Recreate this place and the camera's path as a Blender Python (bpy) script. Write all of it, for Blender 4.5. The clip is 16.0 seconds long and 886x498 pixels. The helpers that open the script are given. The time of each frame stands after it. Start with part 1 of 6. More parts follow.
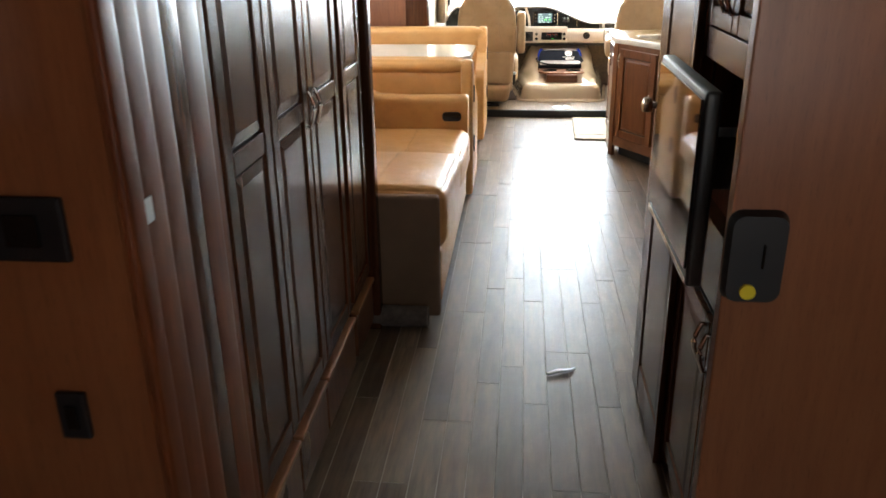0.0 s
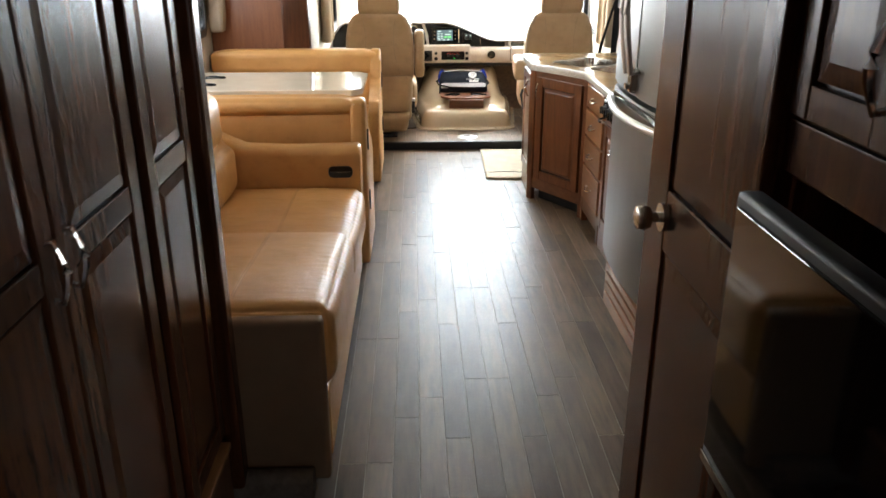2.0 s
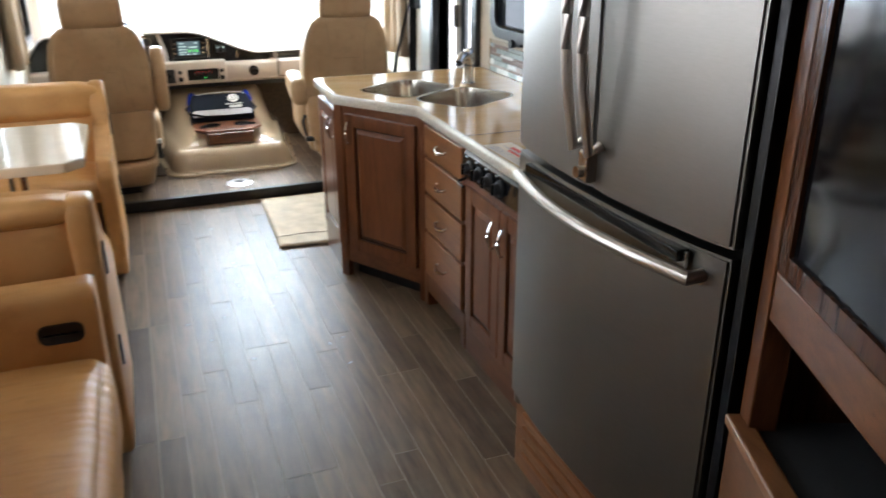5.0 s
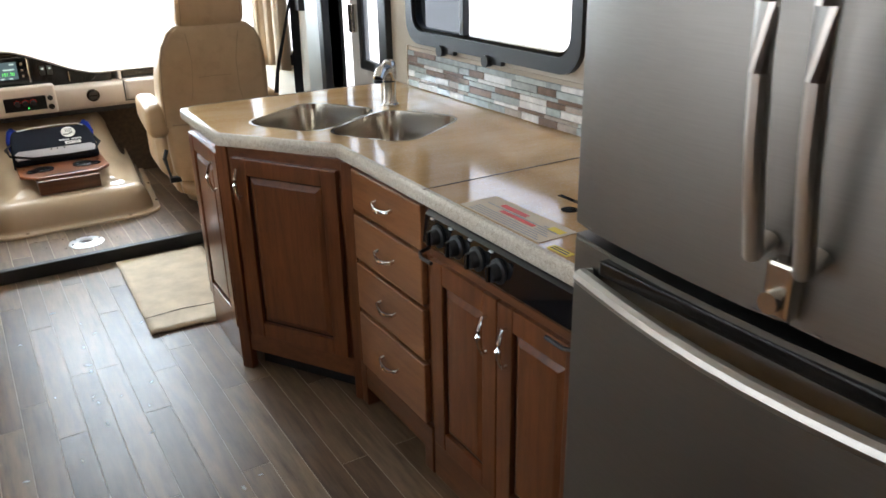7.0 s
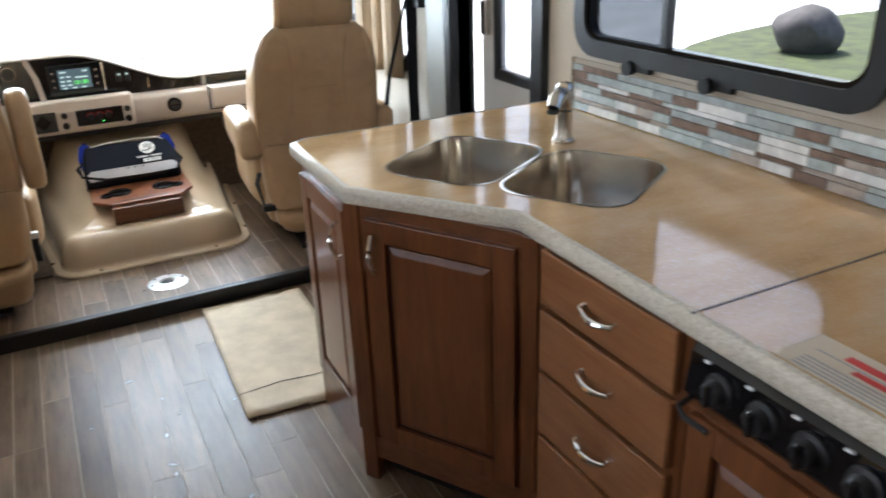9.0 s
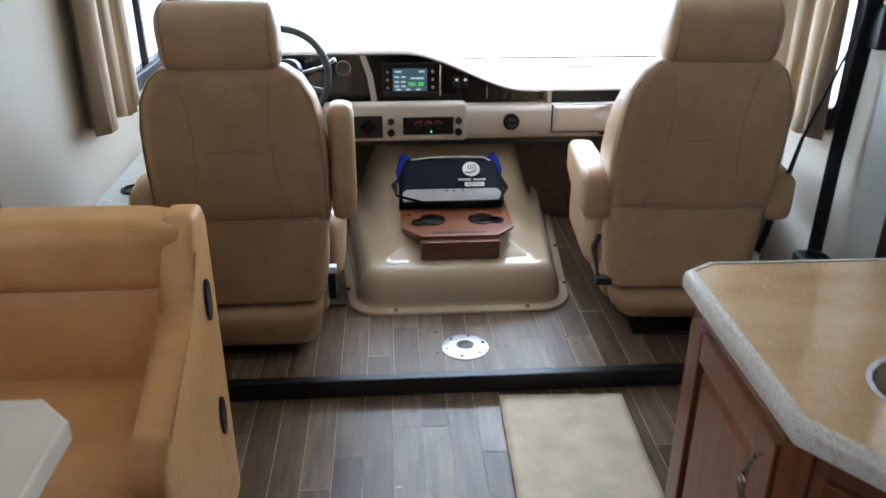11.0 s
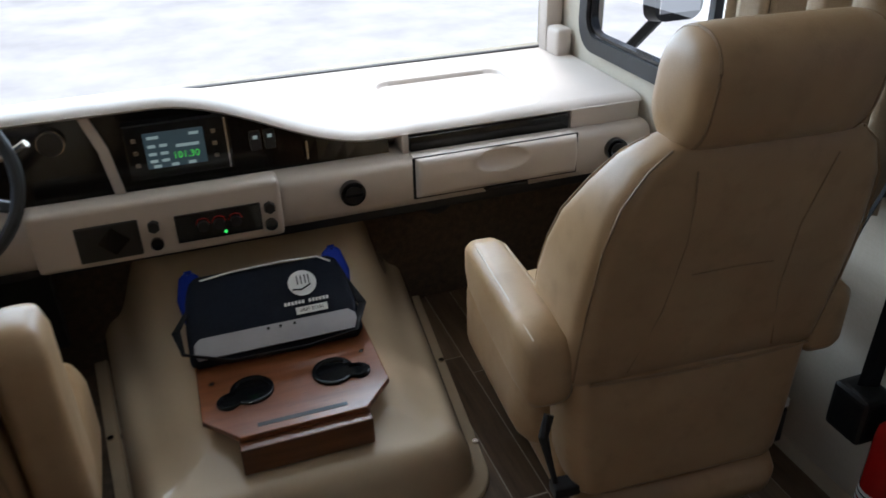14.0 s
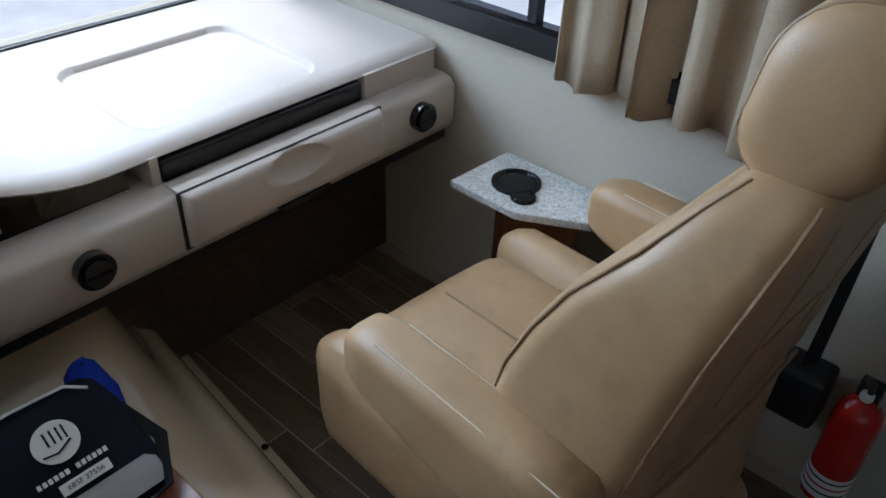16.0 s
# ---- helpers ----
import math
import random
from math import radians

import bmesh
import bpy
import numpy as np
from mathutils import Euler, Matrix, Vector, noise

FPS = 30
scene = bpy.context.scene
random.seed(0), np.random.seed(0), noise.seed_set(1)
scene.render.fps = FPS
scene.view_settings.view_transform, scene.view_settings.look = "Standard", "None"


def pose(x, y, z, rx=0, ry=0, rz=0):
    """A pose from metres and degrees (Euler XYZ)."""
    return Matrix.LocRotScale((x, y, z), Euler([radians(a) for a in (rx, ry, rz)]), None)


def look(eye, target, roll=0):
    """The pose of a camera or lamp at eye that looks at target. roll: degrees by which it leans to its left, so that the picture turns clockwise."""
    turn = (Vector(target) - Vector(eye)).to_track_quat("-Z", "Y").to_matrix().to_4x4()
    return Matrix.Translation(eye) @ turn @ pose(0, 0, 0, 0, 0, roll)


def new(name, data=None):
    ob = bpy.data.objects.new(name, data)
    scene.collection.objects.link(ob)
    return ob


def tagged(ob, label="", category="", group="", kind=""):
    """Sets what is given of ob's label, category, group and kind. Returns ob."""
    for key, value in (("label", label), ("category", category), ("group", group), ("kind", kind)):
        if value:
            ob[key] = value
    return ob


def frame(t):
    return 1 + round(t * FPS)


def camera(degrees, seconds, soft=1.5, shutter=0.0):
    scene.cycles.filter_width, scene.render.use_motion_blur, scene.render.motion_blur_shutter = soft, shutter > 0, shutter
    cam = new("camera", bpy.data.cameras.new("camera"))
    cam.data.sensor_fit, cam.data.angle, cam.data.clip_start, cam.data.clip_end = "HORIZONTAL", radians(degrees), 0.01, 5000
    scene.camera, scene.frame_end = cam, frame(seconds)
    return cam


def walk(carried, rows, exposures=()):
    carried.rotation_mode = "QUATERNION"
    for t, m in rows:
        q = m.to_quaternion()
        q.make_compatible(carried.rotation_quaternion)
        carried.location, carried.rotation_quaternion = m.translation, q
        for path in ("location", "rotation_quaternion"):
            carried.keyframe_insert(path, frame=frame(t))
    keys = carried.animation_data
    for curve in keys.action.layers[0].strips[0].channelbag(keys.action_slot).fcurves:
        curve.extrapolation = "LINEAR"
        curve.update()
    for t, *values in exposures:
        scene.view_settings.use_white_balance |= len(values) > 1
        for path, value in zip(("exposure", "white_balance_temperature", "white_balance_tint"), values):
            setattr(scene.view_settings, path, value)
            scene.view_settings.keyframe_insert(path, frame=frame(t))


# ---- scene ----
cam = camera(58.8, 16.0, soft=1.6, shutter=0.35)
PATH = [
    (0, (0.112, 0.152, 1.67), (-0.077, 2.003, 0.934), -0.8),
    (0.5, (0.089, 0.475, 1.662), (-0.037, 2.324, 0.912), -0.3),
    (1, (-0.007, 0.75, 1.696), (0.066, 2.607, 0.957), -1.8),
    (1.5, (-0.005, 0.958, 1.681), (0.102, 2.809, 0.932), -1.7),
    (2, (0.055, 1.263, 1.685), (0.12, 3.125, 0.958), -0.1),
    (2.5, (0.047, 1.475, 1.68), (0.212, 3.332, 0.954), 0.3),
    (3, (-0.027, 1.763, 1.694), (0.326, 3.577, 0.928), -0.6),
    (3.5, (-0.057, 1.981, 1.681), (0.323, 3.782, 0.899), -0.3),
    (4, (-0.039, 2.283, 1.669), (0.145, 4.118, 0.896), -0.5),
    (4.5, (-0.017, 2.572, 1.671), (0.348, 4.385, 0.91), 0.4),
    (5, (-0.015, 2.871, 1.673), (0.643, 4.601, 0.915), -0.2),
    (5.2, (-0.016, 2.953, 1.672), (0.739, 4.645, 0.917), 0.5),
    (7.3, (0.156, 4.002, 1.565), (1.118, 5.578, 0.796), -1.1),
    (7.5, (0.186, 4.085, 1.56), (1.114, 5.671, 0.771), -2.0),
    (8, (0.257, 4.299, 1.576), (1.151, 5.907, 0.79), -0.6),
    (8.5, (0.279, 4.514, 1.563), (1.194, 6.112, 0.784), -0.4),
    (9, (0.206, 4.72, 1.584), (1.02, 6.363, 0.785), -2.1),
    (9.5, (0.19, 4.952, 1.574), (0.73, 6.697, 0.76), -1.7),
    (10, (0.236, 5.182, 1.597), (0.582, 6.98, 0.793), -0.3),
    (10.2, (0.245, 5.27, 1.601), (0.523, 7.074, 0.784), -0.3),
    (12.3, (0.298, 6.232, 1.663), (0.375, 8.039, 0.81), 0.4),
    (12.5, (0.319, 6.304, 1.657), (0.435, 8.103, 0.79), 0.6),
    (13, (0.343, 6.589, 1.62), (0.586, 8.347, 0.699), -0.1),
    (13.5, (0.332, 6.835, 1.624), (0.811, 8.552, 0.718), 0.3),
    (14, (0.38, 7.096, 1.618), (0.948, 8.745, 0.638), -1.4),
    (14.5, (0.439, 7.331, 1.59), (1.179, 8.905, 0.603), 0.5),
    (15, (0.411, 7.552, 1.547), (1.412, 8.963, 0.543), 1.7),
    (15.5, (0.359, 7.811, 1.545), (1.545, 8.96, 0.416), 1.3),
    (16, (0.377, 7.93, 1.542), (1.601, 8.98, 0.36), 2.3),
]

EXPOSURES = [
    (0.0, 2.3, 6500, 10), (2.5, 1.72, 6450, 10), (4.0, 1.7, 6300, 10), (5.0, 1.42, 6000, 10), (7.5, 1.2, 6100, 10), (8.5, 1.22, 6000, 10), (9.0, 1.08, 5850, 10),
    (10.0, 1.0, 5600, 10), (12.5, 0.03, 5250, 10), (13.0, -0.05, 5250, 10), (14.0, -0.7, 5700, 10), (14.6, -0.98, 5850, 10), (15.2, -1.0, 5600, 10), (16.0, -0.95, 5250, 10),
]
walk(cam, [(t, look(eye, target, roll)) for t, eye, target, roll in PATH], EXPOSURES)


# ---- world, sun and exposure ----
def sky_world():
    w = bpy.data.worlds.new("sky")
    scene.world = w
    w.use_nodes = True
    nt = w.node_tree
    bg = nt.nodes["Background"]
    sky = nt.nodes.new("ShaderNodeTexSky")
    sky.sky_type = "NISHITA"
    sky.sun_disc = False
    sky.sun_elevation = radians(57)
    sky.sun_rotation = radians(11)
    sky.dust_density = 4.0
    sky.air_density = 1.2
    nt.links.new(sky.outputs[0], bg.inputs[0])
    bg.inputs[1].default_value = SKY


SKY = 0.15
sky_world()
sun = new("sun", bpy.data.lights.new("sun", "SUN"))
sun.data.energy, sun.data.angle, sun.data.color = 4.0, radians(12), (1.0, 0.96, 0.9)
sun.matrix_world = look((2.6, 16, 16), (0.6, 6, 0))


def area(name, eye, target, w, h, power, color=(1, 1, 1)):
    lamp = new(name, bpy.data.lights.new(name, "AREA"))
    lamp.data.shape, lamp.data.size, lamp.data.size_y = "RECTANGLE", w, h
    lamp.data.energy, lamp.data.color = power, color
    lamp.matrix_world = look(eye, target)
    return lamp


# daylight entering through the openings
area("daylight_windshield", (0.55, 9.99, 1.48), (0.55, 7.87, 0.75), 2.2, 0.8, 44, (0.80, 0.93, 1.0))
# this one also runs along the added window stretch, to brighten the sofa
area("daylight_dinette_window", (-1.62, 5.48, 1.36), (0.0, 5.3, 0.7), 3.6, 0.5, 6.5, (0.95, 0.98, 1.0))
area("daylight_cab_window", (1.93, 9.15, 1.28), (0.6, 9.0, 0.8), 0.9, 0.6, 0.8, (0.95, 0.98, 1.0))
area("daylight_driver_window", (-0.87, 9.2, 1.30), (0.6, 9.0, 0.8), 0.9, 0.6, 0.6, (0.95, 0.98, 1.0))
area("daylight_bedroom_window", (0.68, -0.97, 1.38), (1.15, 1.5, 1.0), 0.7, 0.7, 1.2, (1.0, 0.97, 0.93))


# ---- materials ----
def nodes_of(name):
    m = bpy.data.materials.new(name)
    m.use_nodes = True
    nt = m.node_tree
    return m, nt, nt.nodes["Principled BSDF"]


def ramp(nt, fac, stops):
    r = nt.nodes.new("ShaderNodeValToRGB")
    while len(r.color_ramp.elements) < len(stops):
        r.color_ramp.elements.new(0.5)
    for e, (p, c) in zip(r.color_ramp.elements, stops):
        e.position, e.color = p, (*c, 1)
    nt.links.new(fac, r.inputs[0])
    return r.outputs[0]


def coords(nt, scale, rot=(0, 0, 0), world=True):
    tc = nt.nodes.new("ShaderNodeNewGeometry" if world else "ShaderNodeTexCoord")
    mp = nt.nodes.new("ShaderNodeMapping")
    mp.inputs["Scale"].default_value = scale
    mp.inputs["Rotation"].default_value = rot
    nt.links.new(tc.outputs["Position"] if world else tc.outputs["Object"], mp.inputs[0])
    return mp.outputs[0]


def noise_of(nt, vec, scale, detail=4, rough=0.55, out=0):
    n = nt.nodes.new("ShaderNodeTexNoise")
    n.inputs["Scale"].default_value, n.inputs["Detail"].default_value, n.inputs["Roughness"].default_value = scale, detail, rough
    nt.links.new(vec, n.inputs["Vector"])
    return n.outputs[out]


def mixc(nt, fac, a, b, how="MIX"):
    n = nt.nodes.new("ShaderNodeMix")
    n.data_type, n.blend_type = "RGBA", how
    for s, v in ((0, fac), (6, a), (7, b)):
        if hasattr(v, "is_linked"):
            nt.links.new(v, n.inputs[s])
        else:
            n.inputs[s].default_value = v if s == 0 else (*v, 1)
    return n.outputs[2]


def bump(nt, bsdf, height, strength, dist=0.002):
    b = nt.nodes.new("ShaderNodeBump")
    b.inputs["Strength"].default_value, b.inputs["Distance"].default_value = strength, dist
    nt.links.new(height, b.inputs["Height"])
    nt.links.new(b.outputs[0], bsdf.inputs["Normal"])


def gloss(nt, bsdf, fac, lo, hi):
    r = nt.nodes.new("ShaderNodeMapRange")
    r.inputs[3].default_value, r.inputs[4].default_value = lo, hi
    nt.links.new(fac, r.inputs[0])
    nt.links.new(r.outputs[0], bsdf.inputs["Roughness"])


def wood(name, dark, light, along="Z", rough=(0.22, 0.4), coat=0.25, pore=38, spec=0.5):
    """Stained wood with grain along one axis and broader tone drift."""
    m, nt, b = nodes_of(name)
    s = {"X": (1.2, 14, 14), "Y": (14, 1.2, 14), "Z": (14, 14, 1.2)}[along]
    v = coords(nt, s)
    g = noise_of(nt, v, 3.0, 6, 0.62)
    big = noise_of(nt, coords(nt, (1, 1, 1)), 2.3, 3)
    c = ramp(nt, g, [(0.3, dark), (0.72, light)])
    c = mixc(nt, 0.35, c, ramp(nt, big, [(0.3, dark), (0.7, light)]))
    s2 = tuple(a * 3.0 for a in s)
    p = noise_of(nt, coords(nt, s2), pore / 6, 3, 0.7)
    c = mixc(nt, ramp(nt, p, [(0.56, (0, 0, 0)), (0.72, (0.5, 0.5, 0.5))]), c, tuple(a * 0.45 for a in dark))
    nt.links.new(c, b.inputs["Base Color"])
    gloss(nt, b, big, *rough)
    b.inputs["Coat Weight"].default_value = coat
    b.inputs["Specular IOR Level"].default_value = spec
    b.inputs["Coat Roughness"].default_value = 0.12
    bump(nt, b, p, 0.12, 0.001)
    return m


def leather(name, a, c, rough=(0.32, 0.48), crease=(5, 5, 5), relief=0.25):
    m, nt, b = nodes_of(name)
    v = coords(nt, (1, 1, 1))
    big = noise_of(nt, v, 5, 4)
    vor = nt.nodes.new("ShaderNodeTexVoronoi")
    vor.inputs["Scale"].default_value = 420
    nt.links.new(v, vor.inputs["Vector"])
    wr = noise_of(nt, coords(nt, crease), 3.5, 6, 0.6)
    col = ramp(nt, big, [(0.3, a), (0.72, c)])
    nt.links.new(col, b.inputs["Base Color"])
    col = mixc(nt, ramp(nt, wr, [(0.52, (0, 0, 0)), (0.72, (0.35, 0.35, 0.35))]), col, tuple(x * 0.72 for x in a))
    nt.links.new(col, b.inputs["Base Color"])
    gloss(nt, b, wr, *rough)
    b.inputs["Specular IOR Level"].default_value = 0.45
    add = nt.nodes.new("ShaderNodeMath")
    add.operation = "MULTIPLY_ADD"
    nt.links.new(wr, add.inputs[0])
    add.inputs[1].default_value = 4.0
    nt.links.new(vor.outputs[0], add.inputs[2])
    bump(nt, b, add.outputs[0], relief, 0.0022)
    return m


def plain(name, a, rough=0.5, metal=0.0, vary=0.12, scale=6.0, bumpy=0.0, fine=300, coat=0.0, spec=0.5):
    m, nt, b = nodes_of(name)
    v = coords(nt, (1, 1, 1))
    n = noise_of(nt, v, scale, 5, 0.6)
    lo, hi = tuple(x * (1 - vary) for x in a), tuple(min(1, x * (1 + vary)) for x in a)
    nt.links.new(ramp(nt, n, [(0.3, lo), (0.7, hi)]), b.inputs["Base Color"])
    gloss(nt, b, n, max(0.02, rough * 0.8), min(1, rough * 1.2))
    b.inputs["Metallic"].default_value = metal
    b.inputs["Coat Weight"].default_value = coat
    b.inputs["Specular IOR Level"].default_value = spec
    if bumpy:
        bump(nt, b, noise_of(nt, v, fine, 3), bumpy, 0.001)
    return m


def brushed(name, a, rough, along):
    m, nt, b = nodes_of(name)
    s = {"X": (2, 300, 300), "Y": (300, 2, 300), "Z": (300, 300, 2)}[along]
    n = noise_of(nt, coords(nt, s), 1.0, 3)
    big = noise_of(nt, coords(nt, (1, 1, 1)), 3.0, 3)
    c = ramp(nt, n, [(0.3, tuple(x * 0.94 for x in a)), (0.7, a)])
    nt.links.new(c, b.inputs["Base Color"])
    b.inputs["Metallic"].default_value = 1.0
    gloss(nt, b, big, rough * 0.85, rough * 1.2)
    bump(nt, b, n, 0.018, 0.0005)
    return m


def glowing(name, color, strength):
    m, nt, b = nodes_of(name)
    b.inputs["Base Color"].default_value = (0.01, 0.01, 0.01, 1)
    b.inputs["Emission Color"].default_value = (*color, 1)
    b.inputs["Emission Strength"].default_value = strength
    return m


def glass(name, tint=(1, 1, 1), rough=0.0):
    m, nt, b = nodes_of(name)
    b.inputs["Base Color"].default_value = (*tint, 1)
    b.inputs["Transmission Weight"].default_value = 1.0
    b.inputs["Roughness"].default_value = rough
    b.inputs["IOR"].default_value = 1.02
    return m


def stone(name):
    """Polished tan solid-surface with veins and specks."""
    m, nt, b = nodes_of(name)
    v = coords(nt, (1, 1, 1))
    big = noise_of(nt, coords(nt, (1.2, 3.2, 1), (0, 0, 0.7)), 2.2, 5, 0.65)
    spk = noise_of(nt, v, 160, 2)
    c = ramp(nt, big, [(0.25, (0.46, 0.265, 0.108)), (0.5, (0.56, 0.355, 0.165)), (0.75, (0.63, 0.44, 0.25))])
    c = mixc(nt, ramp(nt, spk, [(0.55, (0, 0, 0)), (0.7, (0.5, 0.5, 0.5))]), c, (0.62, 0.5, 0.36))
    fleck = noise_of(nt, coords(nt, (1, 2.2, 1), (0, 0, 0.4)), 120, 3, 0.7)
    c = mixc(nt, ramp(nt, fleck, [(0.63, (0, 0, 0)), (0.70, (0.55, 0.55, 0.55))]), c, (0.24, 0.13, 0.06))
    nt.links.new(c, b.inputs["Base Color"])
    gloss(nt, b, spk, 0.09, 0.15)
    b.inputs["Coat Weight"].default_value = 0.2
    b.inputs["Coat Roughness"].default_value = 0.04
    return m


def speckle(name, a, c, d):
    m, nt, b = nodes_of(name)
    v = coords(nt, (1, 1, 1))
    spk = noise_of(nt, v, 230, 2)
    spk2 = noise_of(nt, v, 90, 3)
    col = ramp(nt, spk, [(0.35, a), (0.5, c), (0.68, d)])
    col = mixc(nt, 0.35, col, ramp(nt, spk2, [(0.35, a), (0.65, d)]))
    nt.links.new(col, b.inputs["Base Color"])
    b.inputs["Roughness"].default_value = 0.25
    return m


def plank_mat(name):
    """Wood-look vinyl plank: each piece has its own tone and grain offset."""
    m, nt, b = nodes_of(name)
    oi = nt.nodes.new("ShaderNodeObjectInfo")
    geo = nt.nodes.new("ShaderNodeNewGeometry")
    off = nt.nodes.new("ShaderNodeVectorMath")
    off.operation = "MULTIPLY_ADD"
    comb = nt.nodes.new("ShaderNodeCombineXYZ")
    nt.links.new(oi.outputs["Random"], comb.inputs[0])
    nt.links.new(oi.outputs["Random"], comb.inputs[1])
    nt.links.new(comb.outputs[0], off.inputs[0])
    off.inputs[1].default_value = (31, 47, 0)
    nt.links.new(geo.outputs["Position"], off.inputs[2])
    mp = nt.nodes.new("ShaderNodeMapping")
    mp.inputs["Scale"].default_value = (16, 1.6, 1)
    nt.links.new(off.outputs[0], mp.inputs[0])
    g = noise_of(nt, mp.outputs[0], 2.2, 7, 0.66)
    tone = ramp(nt, oi.outputs["Random"], [(0.0, (0.098, 0.060, 0.034)), (0.35, (0.138, 0.089, 0.052)), (0.7, (0.175, 0.117, 0.072)), (1.0, (0.215, 0.152, 0.099))])
    c = mixc(nt, 0.75, tone, ramp(nt, g, [(0.3, (0.32, 0.30, 0.28)), (0.5, (0.9, 0.88, 0.86)), (0.72, (1.5, 1.45, 1.38))]), "MULTIPLY")
    dirt = noise_of(nt, coords(nt, (1, 1, 1)), 1.7, 6, 0.7)
    c = mixc(nt, ramp(nt, dirt, [(0.5, (0, 0, 0)), (0.8, (0.35, 0.35, 0.35))]), c, (0.24, 0.2, 0.165))
    nt.links.new(c, b.inputs["Base Color"])
    smear = noise_of(nt, coords(nt, (1, 1, 1)), 5.0, 6, 0.7)
    gloss(nt, b, smear, 0.25, 0.52)
    b.inputs["Specular IOR Level"].default_value = 0.35
    bump(nt, b, g, 0.12, 0.0012)
    return m


def fabric(name, a, c, scale=700):
    m, nt, b = nodes_of(name)
    w1 = noise_of(nt, coords(nt, (1, 1, 0.15)), scale, 2)
    w2 = noise_of(nt, coords(nt, (0.15, 0.15, 1)), scale, 2)
    big = noise_of(nt, coords(nt, (1, 1, 1)), 3, 3)
    col = mixc(nt, 0.5, ramp(nt, w1, [(0.3, a), (0.7, c)]), ramp(nt, w2, [(0.3, a), (0.7, c)]))
    col = mixc(nt, 0.25, col, ramp(nt, big, [(0.3, a), (0.7, c)]))
    nt.links.new(col, b.inputs["Base Color"])
    b.inputs["Roughness"].default_value = 0.9
    b.inputs["Specular IOR Level"].default_value = 0.2
    bump(nt, b, w1, 0.2, 0.0006)
    return m


WOOD = wood("glazed_cherry_wood", (0.075, 0.022, 0.007), (0.215, 0.072, 0.022))
WOOD_H = wood("cherry_wood_cross", (0.085, 0.028, 0.010), (0.21, 0.078, 0.028), "Y", coat=0.1)
WOOD_X = wood("cherry_wood_across", (0.085, 0.028, 0.010), (0.21, 0.078, 0.028), "X")
WOOD_LT = wood("light_cherry_wood", (0.20, 0.075, 0.026), (0.36, 0.155, 0.06), "Y")
WOOD_DK = wood("dark_glazed_cherry", (0.042, 0.0135, 0.006), (0.115, 0.039, 0.015), rough=(0.2, 0.3), coat=0.1, spec=0.2)
GLAZE = plain("dark_glaze_line", (0.02, 0.008, 0.004), 0.4)
WALLWOOD = wood("wood_print_panel", (0.19, 0.060, 0.021), (0.29, 0.105, 0.038), rough=(0.3, 0.45), coat=0.1)
LEATHER = leather("tan_leather", (0.61, 0.302, 0.090), (0.72, 0.388, 0.132), crease=(3, 15, 4), relief=0.36)
LEATHER_CAB = leather("beige_seat_leather", (0.37, 0.229, 0.113), (0.46, 0.303, 0.162), (0.28, 0.44), relief=0.11)
SEAM = plain("leather_seam", (0.29, 0.185, 0.095), 0.5)
STITCH = plain("pale_stitching", (0.62, 0.52, 0.38), 0.7)
STEEL = brushed("brushed_steel", (0.27, 0.255, 0.235), 0.36, "Y")
SINK = brushed("sink_steel", (0.60, 0.54, 0.46), 0.16, "X")
CHROME = plain("chrome", (0.82, 0.82, 0.82), 0.1, 1.0, 0.03)
NICKEL = plain("satin_nickel", (0.62, 0.57, 0.5), 0.22, 1.0, 0.05)
BLACK = plain("black_plastic", (0.012, 0.012, 0.013), 0.4, bumpy=0.15)
GLOSSBLACK = plain("gloss_black", (0.008, 0.008, 0.009), 0.06, vary=0.02, coat=0.6)
DARKGLASS = plain("dark_tinted_glass", (0.006, 0.006, 0.007), 0.1, vary=0.02, spec=0.22)
DASHBLACK = plain("dash_black_trim", (0.009, 0.0075, 0.0065), 0.14, vary=0.3, coat=0.1, spec=0.35)
DASH = plain("beige_dash_plastic", (0.51, 0.44, 0.385), 0.48, vary=0.04, bumpy=0.25, fine=500)
DASH_DK = plain("dark_under_dash", (0.02, 0.018, 0.016), 0.8)
FIBRE = plain("tan_gelcoat", (0.54, 0.42, 0.29), 0.12, vary=0.05, scale=3, coat=0.6)
CREAM = fabric("cream_wall_covering", (0.46, 0.405, 0.325), (0.53, 0.475, 0.39), 300)
WHITEWALL = plain("white_door_skin", (0.62, 0.60, 0.57), 0.5, vary=0.05)
CEIL = plain("ceiling_panel", (0.72, 0.68, 0.6), 0.7, vary=0.04)
COUNTER = stone("tan_polished_counter")
EDGE = speckle("speckled_counter_edge", (0.45, 0.38, 0.29), (0.62, 0.55, 0.45), (0.74, 0.69, 0.6))
GREYSPECK = speckle("grey_speckled_top", (0.30, 0.29, 0.27), (0.52, 0.51, 0.48), (0.68, 0.67, 0.63))
PLANK = plank_mat("wood_look_plank")
GROUT = plain("pale_joint", (0.40, 0.335, 0.26), 0.8)
CURTAIN = fabric("tan_curtain", (0.31, 0.24, 0.165), (0.42, 0.34, 0.25), 500)
GLASS = glass("clear_pane")
GLASS_DK = glass("screened_pane", (0.10, 0.11, 0.12))
SATIN = plain("satin_steel_handle", (0.60, 0.56, 0.51), 0.34, 1.0, 0.06)
CARD = plain("worn_cardboard", (0.57, 0.465, 0.33), 0.8, vary=0.16, scale=9, bumpy=0.3, fine=80)
NAVY = fabric("navy_nylon", (0.006, 0.008, 0.016), (0.016, 0.019, 0.03), 600)
